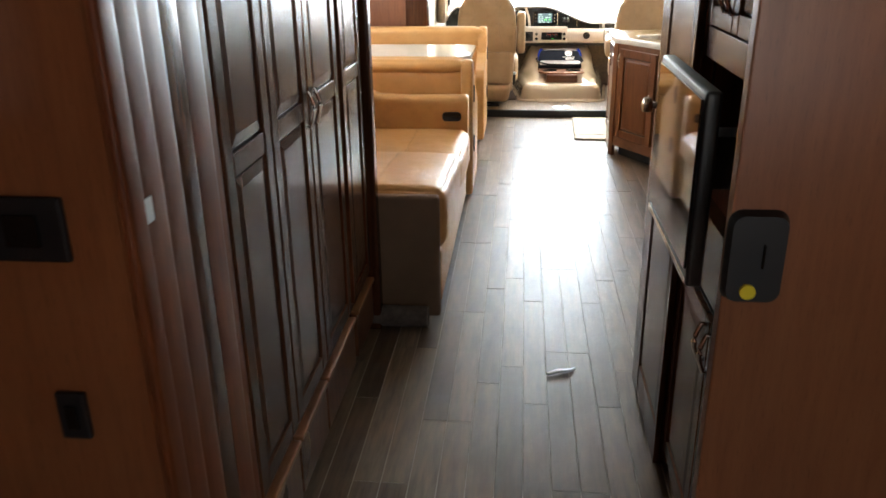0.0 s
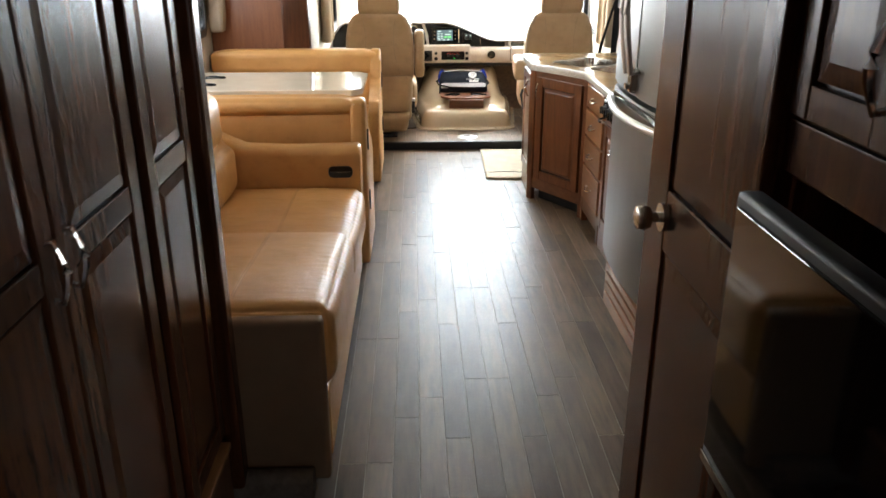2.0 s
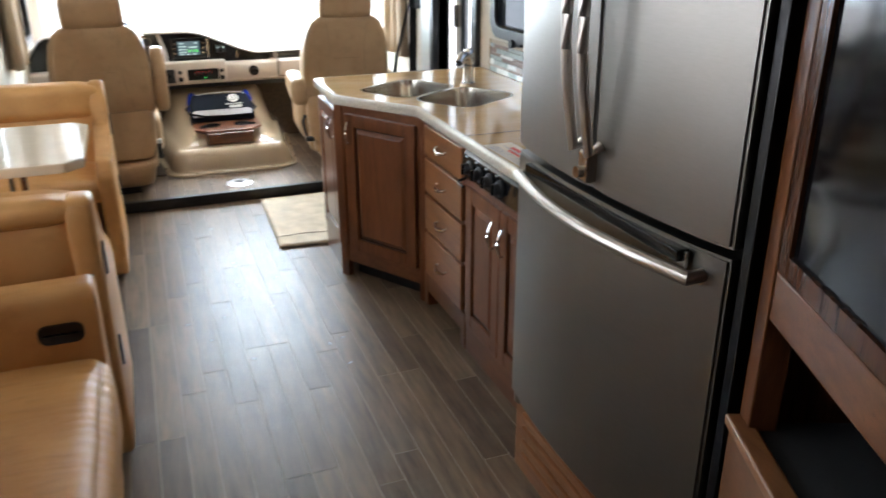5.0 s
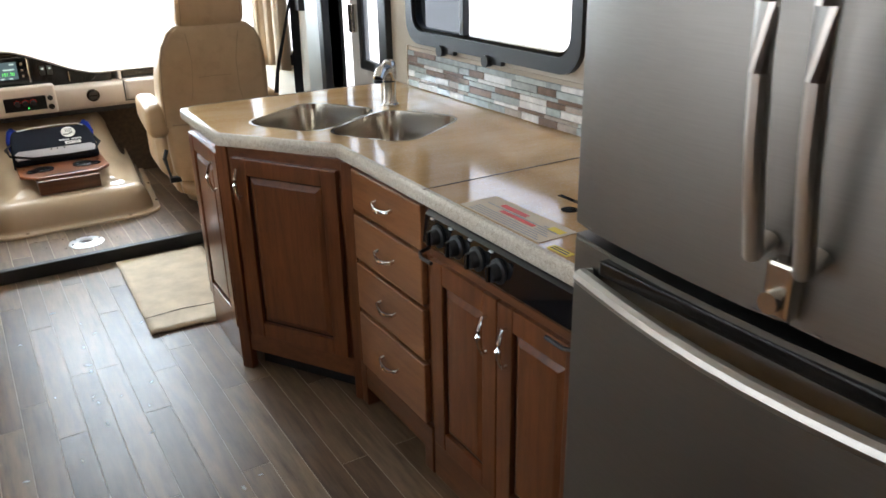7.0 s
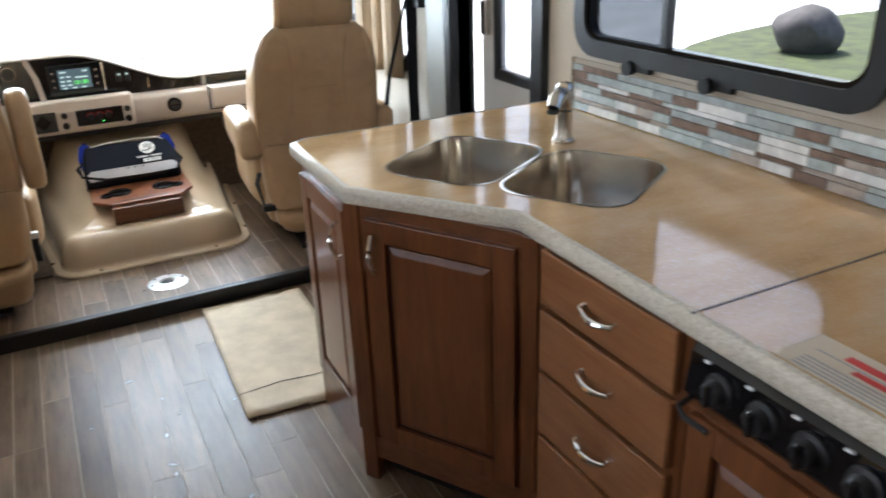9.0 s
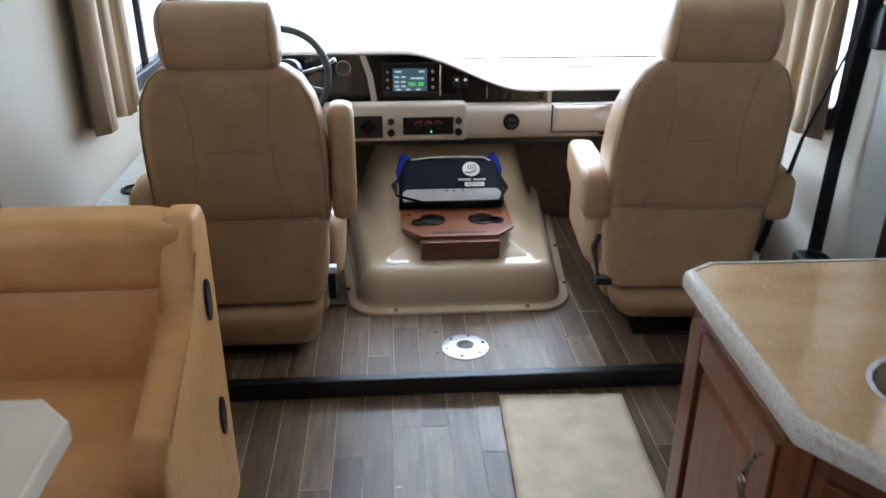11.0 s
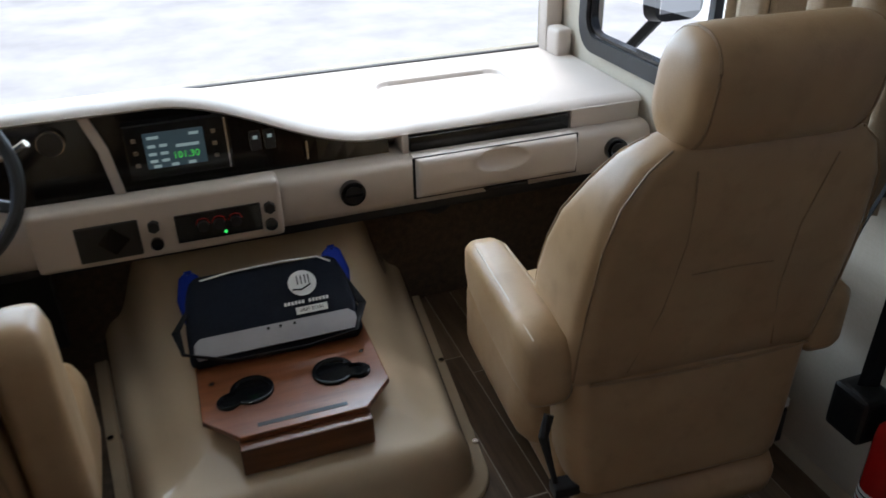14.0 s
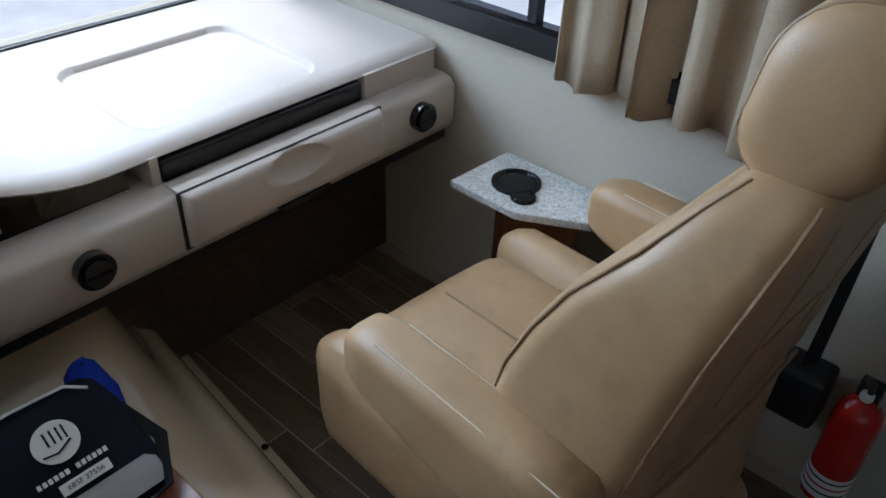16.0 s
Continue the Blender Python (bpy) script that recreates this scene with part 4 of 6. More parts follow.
def cup_holder(name, cx, cy, z, turn_deg, parent, label, r=0.056, lobe=0.030, reach=0.068):
    """A black drop-in cup ring with a round lobe for a mug handle."""
    pts = []
    for k in range(64):
        a = 2 * math.pi * k / 64
        rr = r
        if math.cos(a) > 0 and abs(math.sin(a)) < lobe / reach:
            rr = max(r, reach * math.cos(a) + math.sqrt(lobe ** 2 - (reach * math.sin(a)) ** 2))
        pts.append((a + radians(turn_deg), rr))
    secs = [[(cx + (rr + o) * math.cos(a), cy + (rr + o) * math.sin(a), z + h) for a, rr in pts] for o, h in ((0.0, 0.0), (-0.001, 0.006), (-0.006, 0.0085), (-0.011, 0.0065), (-0.014, 0.0012))]
    c = part(name, loft(secs), DARKGLASS, parent, label, smooth=True, angle=50)
    part("cup_floor", cyl(bmesh.new(), (cx, cy, z + 0.0016), r - 0.016, 0.0012, n=32), DARKGLASS, c)
    return c


# ---- dinette ----
def bench(name, label, y0, y1, seat_side, zt, roll_h=0.135):
    """A booth bench; seat_side +1: the seat lies on the +y side of its back."""
    th = thing(name, label, "bench", (-0.8, (y0 + y1) / 2, 0.0), "dinette benches")
    back = (y0, y0 + 0.14) if seat_side > 0 else (y1 - 0.14, y1)
    seat = (y0 + 0.13, y1) if seat_side > 0 else (y0, y1 - 0.13)
    part("base", B(-1.48, -0.30, seat[0], seat[1] - 0.02 if seat_side > 0 else seat[1], 0.09, 0.42, 0.01), LEATHER, th)
    part("back_panel", cushion(-1.48, -0.245, back[0], back[1], 0.30, zt - roll_h + 0.02, 0.03, 0.004, 12, 0.002, 3), LEATHER, th, smooth=True, angle=80)
    part("top_roll", cushion(-1.48, -0.235, back[0] - 0.012, back[1] + 0.012, zt - roll_h, zt, 0.045, 0.006, 12, 0.003, 9), LEATHER, th, "padded top roll", smooth=True, angle=80)
    part("seat_cushion", cushion(-1.46, -0.27, seat[0], seat[1], 0.40, 0.528, 0.045, 0.012, 12, 0.004, 5), LEATHER, th, smooth=True, angle=80)
    e = back[0] if seat_side > 0 else back[1]
    front = seat[1] if seat_side > 0 else seat[0]
    # side wing towards the aisle: tall at the back, lower at the seat front
    s = 1 if seat_side > 0 else -1
    prof = [(e - s * 0.02, 0.02), (e - s * 0.02, zt - 0.04), (e + s * 0.01, zt + 0.005), (e + s * 0.10, zt + 0.005), (e + s * 0.15, zt - 0.06), (e + s * 0.20, 0.72), (front - s * 0.06, 0.62), (front, 0.55), (front, 0.02)]
    bm = loft([[(-0.285, y, z) for y, z in prof], [(-0.205, y, z) for y, z in prof]])
    bmesh.ops.bevel(bm, geom=[ed for ed in bm.edges], offset=0.028, segments=4, profile=0.55, affect="EDGES")
    part("side_wing", bm, LEATHER, th, "leather-wrapped aisle side", smooth=True, angle=50)
    for yy, zz in ((e + s * 0.09, 0.70), (e + s * 0.10, 0.36)):
        bm = cyl(bmesh.new(), (0, 0, 0), 0.03, 0.012, "X", 20)
        part("grip_pocket", bm, BLACK, th, "oval black finger pocket", m=Matrix.Translation((-0.204, yy, zz)) @ Matrix.Diagonal((1, 0.8, 1.9, 1)), smooth=True)
    return th


bench("dinette_bench", "tan leather dinette bench with its back to the sofa", 5.33, 5.92, 1, 0.925, 0.08)
bench("dinette_bench", "tan leather dinette bench facing the table", 6.90, 7.49, -1, 0.925, 0.175)

tbl = thing("dinette_table", "glossy cream dinette table with two black cup holders", "table", (-0.8, 6.2, 0.09))
bm = prism([(-1.495, 6.05), (-0.33, 6.05), (-0.265, 6.115), (-0.265, 6.715), (-0.33, 6.78), (-1.495, 6.78)], 0.815, 0.855, 0.008, 2)
part("tabletop", bm, plain("cream_laminate", (0.68, 0.58, 0.44), 0.12, vary=0.06, coat=0.15), tbl)
part("leg", cyl(bmesh.new(), (-0.55, 6.42, 0.455), 0.035, 0.72), CHROME, tbl, smooth=True)
part("leg_base", cyl(bmesh.new(), (-0.55, 6.42, 0.097), 0.09, 0.014), CHROME, tbl, smooth=True)
for y in (6.27, 6.55):
    cup_holder("cup_holder", -1.28, y, 0.855, -15, tbl, "black cup holder with a mug handle lobe", 0.05)
part("wall_ledger", B(-1.497, -1.48, 5.98, 6.84, 0.856, 0.90, 0.003), BLACK, tbl, "black wall bracket")

# valance end beside the dinette window
val = thing("window_valance", "tan padded valance end beside the dinette window", "valance", (-1.36, 7.1, 1.1))
part("pad", cushion(-1.49, -1.37, 7.40, 7.53, 1.06, 2.0, 0.03, 0.008, 8, 0.003, 2), CURTAIN, val, smooth=True, angle=80)

# ---- bedroom wardrobe ----
ward = thing("wardrobe", "dark glazed cherry wardrobe with tall paired doors and drawers", "wardrobe", (-0.8, 2.5, 0.0))
XW = -0.545
part("carcass", B(-1.41, XW, 1.62, 3.33, 0.07, 2.1, 0.002), WOOD_DK, ward)
def ward_m(y):
    return pose(XW, y, 0, 0, 0, 90)
for y0, y1, hd in ((1.75, 2.085, None), (2.095, 2.455, (0.33, 1.20 - 0.325, True)), (2.465, 2.865, (0.03, 1.20 - 0.325, True)), (2.925, 3.27, None)):
    panel_door(ward, ward_m(y0) @ pose(0, 0, 0.325), y1 - y0, 1.7, WOOD_DK, handle=hd, two=0.875, label="tall two-panel glazed door", stile=0.055)
for y0, y1 in ((1.75, 2.06), (2.075, 2.40), (2.415, 2.875), (2.925, 3.27)):
    d = part("drawer", B(XW, XW + 0.024, y0, y1, 0.085, 0.285, 0.007, 3), WOOD, ward)
    part("top_lip", B(XW, XW + 0.034, y0, y1, 0.272, 0.292, 0.006, 2), WOOD_LT, d, "lighter top edge")
part("end_post", B(-1.41, -0.50, 3.33, 3.40, 0.0, 2.1, 0.012, 3), WOOD_DK, ward, "dark rounded end post")
part("plinth", B(-1.41, XW - 0.02, 1.62, 3.33, 0.0, 0.07, 0), BLACK, ward)
# moulded trim between the hall wall and the wardrobe
CASING = wood("satin_cherry_casing", (0.11, 0.030, 0.010), (0.23, 0.070, 0.023), rough=(0.36, 0.5), coat=0.0, spec=0.2)
trim = thing("door_casing", "fluted cherry door casing at the bedroom opening", "casing", (-0.5, 1.4, 0.0), kind="structure")
for i, (x, y, r) in enumerate(((-0.455, 1.205, 0.026), (-0.470, 1.285, 0.048), (-0.495, 1.40, 0.062), (-0.512, 1.52, 0.052), (-0.528, 1.64, 0.062), (-0.535, 1.72, 0.022))):
    part("moulding", B(x - r, x + 0.008, y - r * 1.05, y + r * 1.05, 0.0, 2.1, r * 0.35, 3), CASING if i != 3 else WOOD_DK, trim, smooth=True)
part("sticker", B(-0.462, -0.4595, 1.245, 1.275, 1.262, 1.302, 0), WHITE, trim, "small white sticker")
for name, lb, x, z, w, h in (("switch_panel", "black wall control panel", -0.60, 1.285, 0.13, 0.10), ("light_switch", "black rocker switch", -0.585, 0.97, 0.05, 0.085)):
    sw = thing(name, lb + " on the wood hall wall", "switch", (x, 1.155, z))
    part("plate", B(x - w / 2, x + w / 2, 1.152, 1.1645, z - h / 2, z + h / 2, 0.006, 2), BLACK, sw)
    part("rocker", B(x - w / 5, x + w / 5, 1.147, 1.1525, z - h / 4, z + h / 4, 0.002), DASHBLACK, sw)
shelf = thing("corner_shelf", "light cherry wall cupboard corner in the hall", "cupboard", (-0.70, 1.1, 1.45))
part("box", B(-0.98, -0.655, 0.99, 1.164, 1.425, 1.9, 0.008), WOOD_LT, shelf)

# ---- hall right side: door, television, media cabinet ----
lock = thing("door_lock", "black rounded lock plate with a yellow tag on the partition", "lock", (0.545, 1.49, 1.13))
part("plate", loft([[(0.532 + a, 1.499, 1.135 + b) for a, b in outline(0.105, 0.175, 0.025)], [(0.532 + a, 1.478, 1.135 + b) for a, b in outline(0.094, 0.162, 0.022)]]), BLACK, lock, smooth=True)
part("slot", B(0.540, 0.544, 1.474, 1.479, 1.12, 1.165, 0.001), DASHBLACK, lock)
part("tag", cyl(bmesh.new(), (0.522, 1.475, 1.075), 0.014, 0.006, "Y", 16), YELLOW, lock, "round yellow tag")

bdoor = thing("bedroom_door", "dark glazed raised-panel bedroom door folded open", "door", (0.62, 2.7, 0.0))
panel_door(bdoor, pose(0.60, 2.955, 0.02, 0, 0, -90), 0.555, 1.98, WOOD_DK, name="leaf", stile=0.135, two=1.115, far_stile=0.03)
part("core", B(0.601, 0.63, 2.402, 2.953, 0.021, 1.999, 0), WOOD_DK, bdoor)
part("edge_trim", B(0.597, 0.634, 2.955, 2.97, 0.02, 2.0, 0.003), WOOD, bdoor)
bcab = thing("bedroom_cabinet", "dark cherry wall cabinet with doors round a television niche", "cabinet", (0.8, 2.0, 0.0))
part("side", B(0.625, 1.05, 1.54, 1.575, 0.0, 2.1, 0.002), WOOD_DK, bcab)
part("side", B(0.632, 1.05, 2.355, 2.395, 0.0, 2.1, 0.002), WOOD_DK, bcab)
part("rail", B(0.605, 0.65, 1.575, 2.395, 0.79, 0.985, 0.003), WOOD_DK, bcab)
part("rail", B(0.605, 0.65, 1.575, 2.395, 1.365, 1.445, 0.003), WOOD_DK, bcab)
part("lower_box", B(0.625, 1.05, 1.575, 2.354, 0.0, 0.79, 0), WOOD_DK, bcab)
part("upper_box", B(0.625, 1.05, 1.575, 2.354, 1.445, 2.1, 0), WOOD_DK, bcab)
part("niche_back", B(0.85, 1.05, 1.575, 2.354, 0.985, 1.365, 0), BLACK, bcab, "black niche lining")
for y, hx in ((2.39, 0.37), (1.985, 0.03)):
    panel_door(bcab, pose(0.622, y, 0.10, 0, 0, -90), 0.40, 0.655, WOOD_DK, stile=0.05, handle=(hx, 0.585, True), label="dark raised-panel door")
for y, hx in ((2.39, 0.235), (2.118, 0.03)):
    panel_door(bcab, pose(0.622, y, 1.45, 0, 0, -90), 0.265, 0.61, WOOD_DK, stile=0.05, handle=(hx, 0.10, True), label="dark raised-panel door")
part("plain_panel", B(0.604, 0.625, 1.575, 1.85, 1.45, 2.06, 0.003), WOOD_DK, bcab)
part("rosette", cyl(bmesh.new(), (0.572, 2.812, 1.145), 0.030, 0.012, "X", 24), NICKEL, bdoor, smooth=True)
part("knob", loft([[(x, 2.812 + r * math.cos(a * math.pi / 8), 1.145 + r * math.sin(a * math.pi / 8)) for a in range(16)] for x, r in ((0.568, 0.011), (0.548, 0.011), (0.544, 0.022), (0.532, 0.027), (0.516, 0.024), (0.511, 0.012))]), NICKEL, bdoor, "satin nickel round door knob", smooth=True)

tv = thing("television", "small flat television with glossy black screen on a swing bracket", "television", (0.5, 1.92, 1.19))
part("housing", B(0.462, 0.495, 1.69, 2.205, 0.985, 1.392, 0.008, 3), BLACK, tv, smooth=True)
part("screen", B(0.457, 0.464, 1.705, 2.19, 1.02, 1.375, 0.002), GLOSSBLACK, tv, "glossy black screen")
part("silver_bezel", B(0.458, 0.463, 1.70, 2.2, 0.99, 1.004, 0.002), NICKEL, tv, "thin silver lower bezel")
part("bracket", B(0.495, 0.85, 1.88, 1.98, 1.14, 1.26, 0.004), BLACK, tv)

med = thing("media_cabinet", "cherry wood corner cabinet with open niche and dark glass", "cabinet", (0.85, 3.4, 0.0))
MA, MB = Vector((1.0, 3.885)), Vector((0.635, 2.975))
ML = (MB - MA).length
MM = pose(MA.x, MA.y, 0, 0, 0, math.degrees(math.atan2(MB.y - MA.y, MB.x - MA.x)))
part("post", B(0.0, 0.05, -0.006, 0.05, 0.0, 2.1, 0.004), WOOD, med, m=MM)
part("post", B(ML - 0.05, ML, -0.006, 0.05, 0.0, 2.1, 0.004), WOOD, med, m=MM)
part("rail", B(0.051, ML - 0.051, -0.004, 0.03, 1.02, 1.115, 0.005), WOOD_H, med, m=MM)
part("lower_face", B(0.0, ML, -0.022, -0.007, 0.52, 0.762, 0.003), WOOD_H, med, m=MM)
# lighter wood on the lip puts the edge highlight into its colour
part("niche_lip", B(0.0, ML, -0.034, 0.012, 0.763, 0.787, 0.006, 3), WOOD_LT, med, "light wood lip of the niche, its edge highlight in the colour", m=MM)
part("niche_floor", B(0.02, ML - 0.02, 0.0125, 0.46, 0.745, 0.779, 0.002), SPEAKERBLK, med, "dark carpeted niche floor", m=MM)
part("niche_back", B(0.0, ML, 0.46, 0.48, 0.0, 2.1, 0), WOOD_DK, med, m=MM)
part("niche_side", B(0.0, 0.02, 0.051, 0.46, 0.0, 2.1, 0), WOOD_DK, med, m=MM)
part("niche_side", B(ML - 0.02, ML, 0.051, 0.46, 0.0, 2.1, 0), WOOD_DK, med, m=MM)
part("glass_door", B(0.09, ML - 0.09, 0.004, 0.014, 1.156, 1.95, 0), DARKGLASS, med, "dark glass door", m=MM)
bm = bmesh.new()
for q in ((0.052, 0.09, 1.117, 1.98), (ML - 0.09, ML - 0.052, 1.117, 1.98), (0.09, ML - 0.09, 1.117, 1.156), (0.09, ML - 0.09, 1.95, 1.98)):
    box(bm, q[0], q[1], -0.004, 0.016, q[2], q[3])
part("glass_frame", bm, WOOD_DK, med, "dark wood glass frame", m=MM)
fire = thing("electric_fireplace", "black electric fireplace insert low in the corner cabinet", "fireplace", (0.85, 3.4, 0.03))
pts = [(0.03 + (ML - 0.06) * k / 12, -0.012 - 0.05 * math.sin(math.pi * k / 12)) for k in range(13)]
part("bowed_glass", prism(pts + [(ML - 0.03, 0.03), (0.03, 0.03)], 0.03, 0.505, 0.003), GLOSSBLACK, fire, "bowed black glass front", smooth=True, m=MM)
part("chrome_line", B(0.012, 0.026, -0.03, -0.008, 0.03, 0.505, 0.003), NICKEL, fire, m=MM)


# ---- driving cab ----
# dashboard: the cross-section is swept across the cab, with a hump over the instruments
def hump(x):
    """Height of the dash top along the cab."""
    def ss(a, c, v):
        t = max(0, min(1, (v - a) / (c - a)))
        return t * t * (3 - 2 * t)
    return 0.795 + 0.175 * (1 - ss(0.32, 0.90, x)) * ss(-0.80, -0.62, x)


dash = thing("dashboard", "beige moulded dashboard with black instrument trim", "dashboard", (0.5, 9.3, CAB_Z))
LID = (1.02, 1.475, 9.262, 9.642)


def lid_drop(x, y):
    """Depth of the shallow rounded recess in the dash top."""
    cx, cy, r = (LID[0] + LID[1]) / 2, (LID[2] + LID[3]) / 2, 0.055
    qx, qy = abs(x - cx) - (LID[1] - LID[0]) / 2 + r, abs(y - cy) - (LID[3] - LID[2]) / 2 + r
    d = math.hypot(max(qx, 0), max(qy, 0)) + min(max(qx, qy), 0) - r
    t = max(0.0, min(1.0, 0.5 - d / 0.009))
    return 0.015 * t * t * (3 - 2 * t)


xs = [WL + 0.005 + (WR - 0.02 - WL) * i / 60 for i in range(61)]
secs = []
for x in sorted(xs + [0.99 + 0.004 * i for i in range(130)]):
    h = hump(x)
    k = h - 0.795
    rows = ((YB, 0.80), (9.65, 0.803 + k * 0.35), (9.35, 0.80 + k * 0.92), (9.235, h + 0.002))
    top = []
    for (ya, za), (yb, zb) in zip(rows, rows[1:]):
        n = max(1, round((ya - yb) / 0.006))
        top += [(x, ya + (yb - ya) * i / n, za + (zb - za) * i / n - lid_drop(x, ya + (yb - ya) * i / n)) for i in range(n)]
    secs.append(top + [(x, 9.235, h + 0.002), (x, 9.205, h - 0.006), (x, 9.195, h - 0.016), (x, 9.205, h - 0.024), (x, 9.26, h - 0.032), (x, 9.30, 0.70), (x, YB, 0.70)])
part("upper_shell", loft(secs), DASH, dash, smooth=True, angle=60)
secs = []
for x in xs:
    secs.append([(x, 9.30, 0.722), (x, 9.17, 0.722), (x, 9.145, 0.716), (x, 9.13, 0.698), (x, 9.13, 0.60), (x, 9.145, 0.575), (x, 9.30, 0.575)])
part("lower_shell", loft(secs), DASH, dash, smooth=True, angle=60)
part("under_tray", B(WL + 0.01, WR - 0.02, 9.15, 9.7, 0.545, 0.574, 0.004), BLACK, dash, "black lower lip")
secs = [[(x, 9.218, 0.723), (x, 9.230, hump(x) - 0.027), (x, 9.285, hump(x) - 0.027), (x, 9.285, 0.723)] for x in xs if x < 0.985]
part("instrument_panel", loft(secs), DASHBLACK, dash, "glossy dark instrument fascia")
part("fascia_post", loft([[(a + x, 9.21 + o, z) for a, o in ((0, 0), (0.026, 0), (0.026, 0.03), (0, 0.03))] for x, z, o in ((0.178, 0.722, -0.025), (0.160, 0.85, -0.01), (0.125, 0.955, 0.0))]), DASH, dash, "slanted beige divider")
part("upper_face", B(1.54, 1.785, 9.19, 9.30, 0.70, 0.782, 0.006), DASH, dash, smooth=True)
part("upper_face", B(0.983, 1.003, 9.192, 9.30, 0.70, 0.782, 0.003), DASH, dash, smooth=True)
part("glove_trim", B(1.005, 1.53, 9.188, 9.23, 0.724, 0.772, 0.004), DASHBLACK, dash, "glossy black strip over the glovebox")


def glove_lid(x0, x1, z0, z1, y0, nx=90, nz=28):
    """A padded lid with rounded edges and a scooped thumb pull in its upper edge."""
    bm = bmesh.new()
    grid = []
    for j in range(nz + 1):
        z = z0 + (z1 - z0) * j / nz
        line = []
        for i in range(nx + 1):
            x = x0 + (x1 - x0) * i / nx
            d = min(x - x0, x1 - x, z - z0, z1 - z)
            r = 0.02
            y = y0 - 0.008 * math.sin(math.pi * j / nz) + (r - math.sqrt(max(0, r * r - (r - d) ** 2)) if d < r else 0)
            e = ((x - (x0 + x1) / 2 - 0.005) / 0.085) ** 2 + ((z - z1 + 0.033) / 0.034) ** 2
            if e < 1:
                y += 0.024 * (1 - e) ** 0.7
            line.append(bm.verts.new((x, min(y, 9.172), z)))
        grid.append(line)
    for A, C in zip(grid, grid[1:]):
        for i in range(nx):
            bm.faces.new((A[i], A[i + 1], C[i + 1], C[i]))
    rim = grid[0] + [g[-1] for g in grid[1:-1]] + grid[-1][::-1] + [g[0] for g in grid[-2:0:-1]]
    back = [bm.verts.new((v.co.x, 9.18, v.co.z)) for v in rim]
    for i in range(len(rim)):
        bm.faces.new((rim[i], back[i], back[(i + 1) % len(rim)], rim[(i + 1) % len(rim)]))
    return bm


gb = part("glovebox", glove_lid(1.0, 1.525, 0.605, 0.728, 9.105), DASH, dash, "beige glovebox lid with scooped thumb pull", smooth=True, angle=50)
part("lid_gap", B(0.993, 1.532, 9.126, 9.131, 0.599, 0.730, 0), DASH_DK, gb)
part("pull_lip", B(1.22, 1.36, 9.112, 9.14, 0.590, 0.602, 0.002), DASH_DK, gb)
for x in (0.807, 1.668):
    v = part("air_vent", cyl(bmesh.new(), (x, 9.122, 0.657), 0.037, 0.026, "Y", 28), GLOSSBLACK, dash, "round black air vent", smooth=True)
    part("vent_ball", cyl(bmesh.new(), (x, 9.108, 0.657), 0.028, 0.018, "Y", 24, 0.02), BLACK, v, smooth=True)
    part("vane", B(x - 0.024, x + 0.024, 9.096, 9.101, 0.654, 0.660, 0.001), DASHBLACK, v)
# switch console that stands proud of the lower dash
con = part("switch_console", B(-0.035, 0.60, 9.075, 9.15, 0.585, 0.755, 0.018, 3), DASH, dash, "raised beige switch console", smooth=True)
part("mirror_switch", B(0.07, 0.225, 9.068, 9.078, 0.605, 0.705, 0.004), BLACK, con, "black mirror control with diamond pad")
bm = box(bmesh.new(), -0.028, 0.028, -0.006, 0.0, -0.028, 0.028, 0.003)
part("diamond_pad", bm, DASHBLACK, con, m=pose(0.16, 9.068, 0.657) @ Matrix.Rotation(radians(45), 4, "Y"))
part("heater_panel", B(0.315, 0.54, 9.068, 9.078, 0.617, 0.697, 0.003), GLOSSBLACK, con, "black climate control panel")
for x, mcol in ((0.385, REDPRINT), (0.427, REDPRINT), (0.47, REDPRINT)):
    part("climate_dial", cyl(bmesh.new(), (x, 9.062, 0.66), 0.015, 0.014, "Y", 16), BLACK, con, smooth=True)
    part("dial_mark", tube([(x - 0.018, 9.067, 0.664), (x - 0.012, 9.067, 0.677), (x, 9.067, 0.681), (x + 0.012, 9.067, 0.677), (x + 0.018, 9.067, 0.664)], 0.0012, 5), mcol, con)
part("green_lamp", cyl(bmesh.new(), (0.44, 9.066, 0.632), 0.004, 0.005, "Y", 10), glowing("green_indicator", (0.1, 1, 0.15), 1.5), con, "tiny green lamp")
for x in (0.262, 0.583 - 0.02):
    part("socket", cyl(bmesh.new(), (x, 9.070, 0.628), 0.017, 0.014, "Y", 18), GLOSSBLACK, con, "round power socket", smooth=True)
    part("socket_cap", cyl(bmesh.new(), (x, 9.066, 0.680), 0.016, 0.018, "Y", 6), BLACK, con, smooth=True)
# radio with its lit display
rad = part("radio", B(0.225, 0.50, 9.205, 9.23, 0.755, 0.912, 0.006), GLOSSBLACK, dash, "black double-height radio")
part("display", B(0.275, 0.43, 9.2015, 9.206, 0.785, 0.885, 0.001), glowing("radio_display", (0.035, 0.055, 0.06), 1.0), rad, "dim lit radio display")
GREEN, PALE = glowing("green_digits", (0.12, 0.8, 0.08), 1.0), glowing("pale_display_text", (0.45, 0.55, 0.5), 0.7)


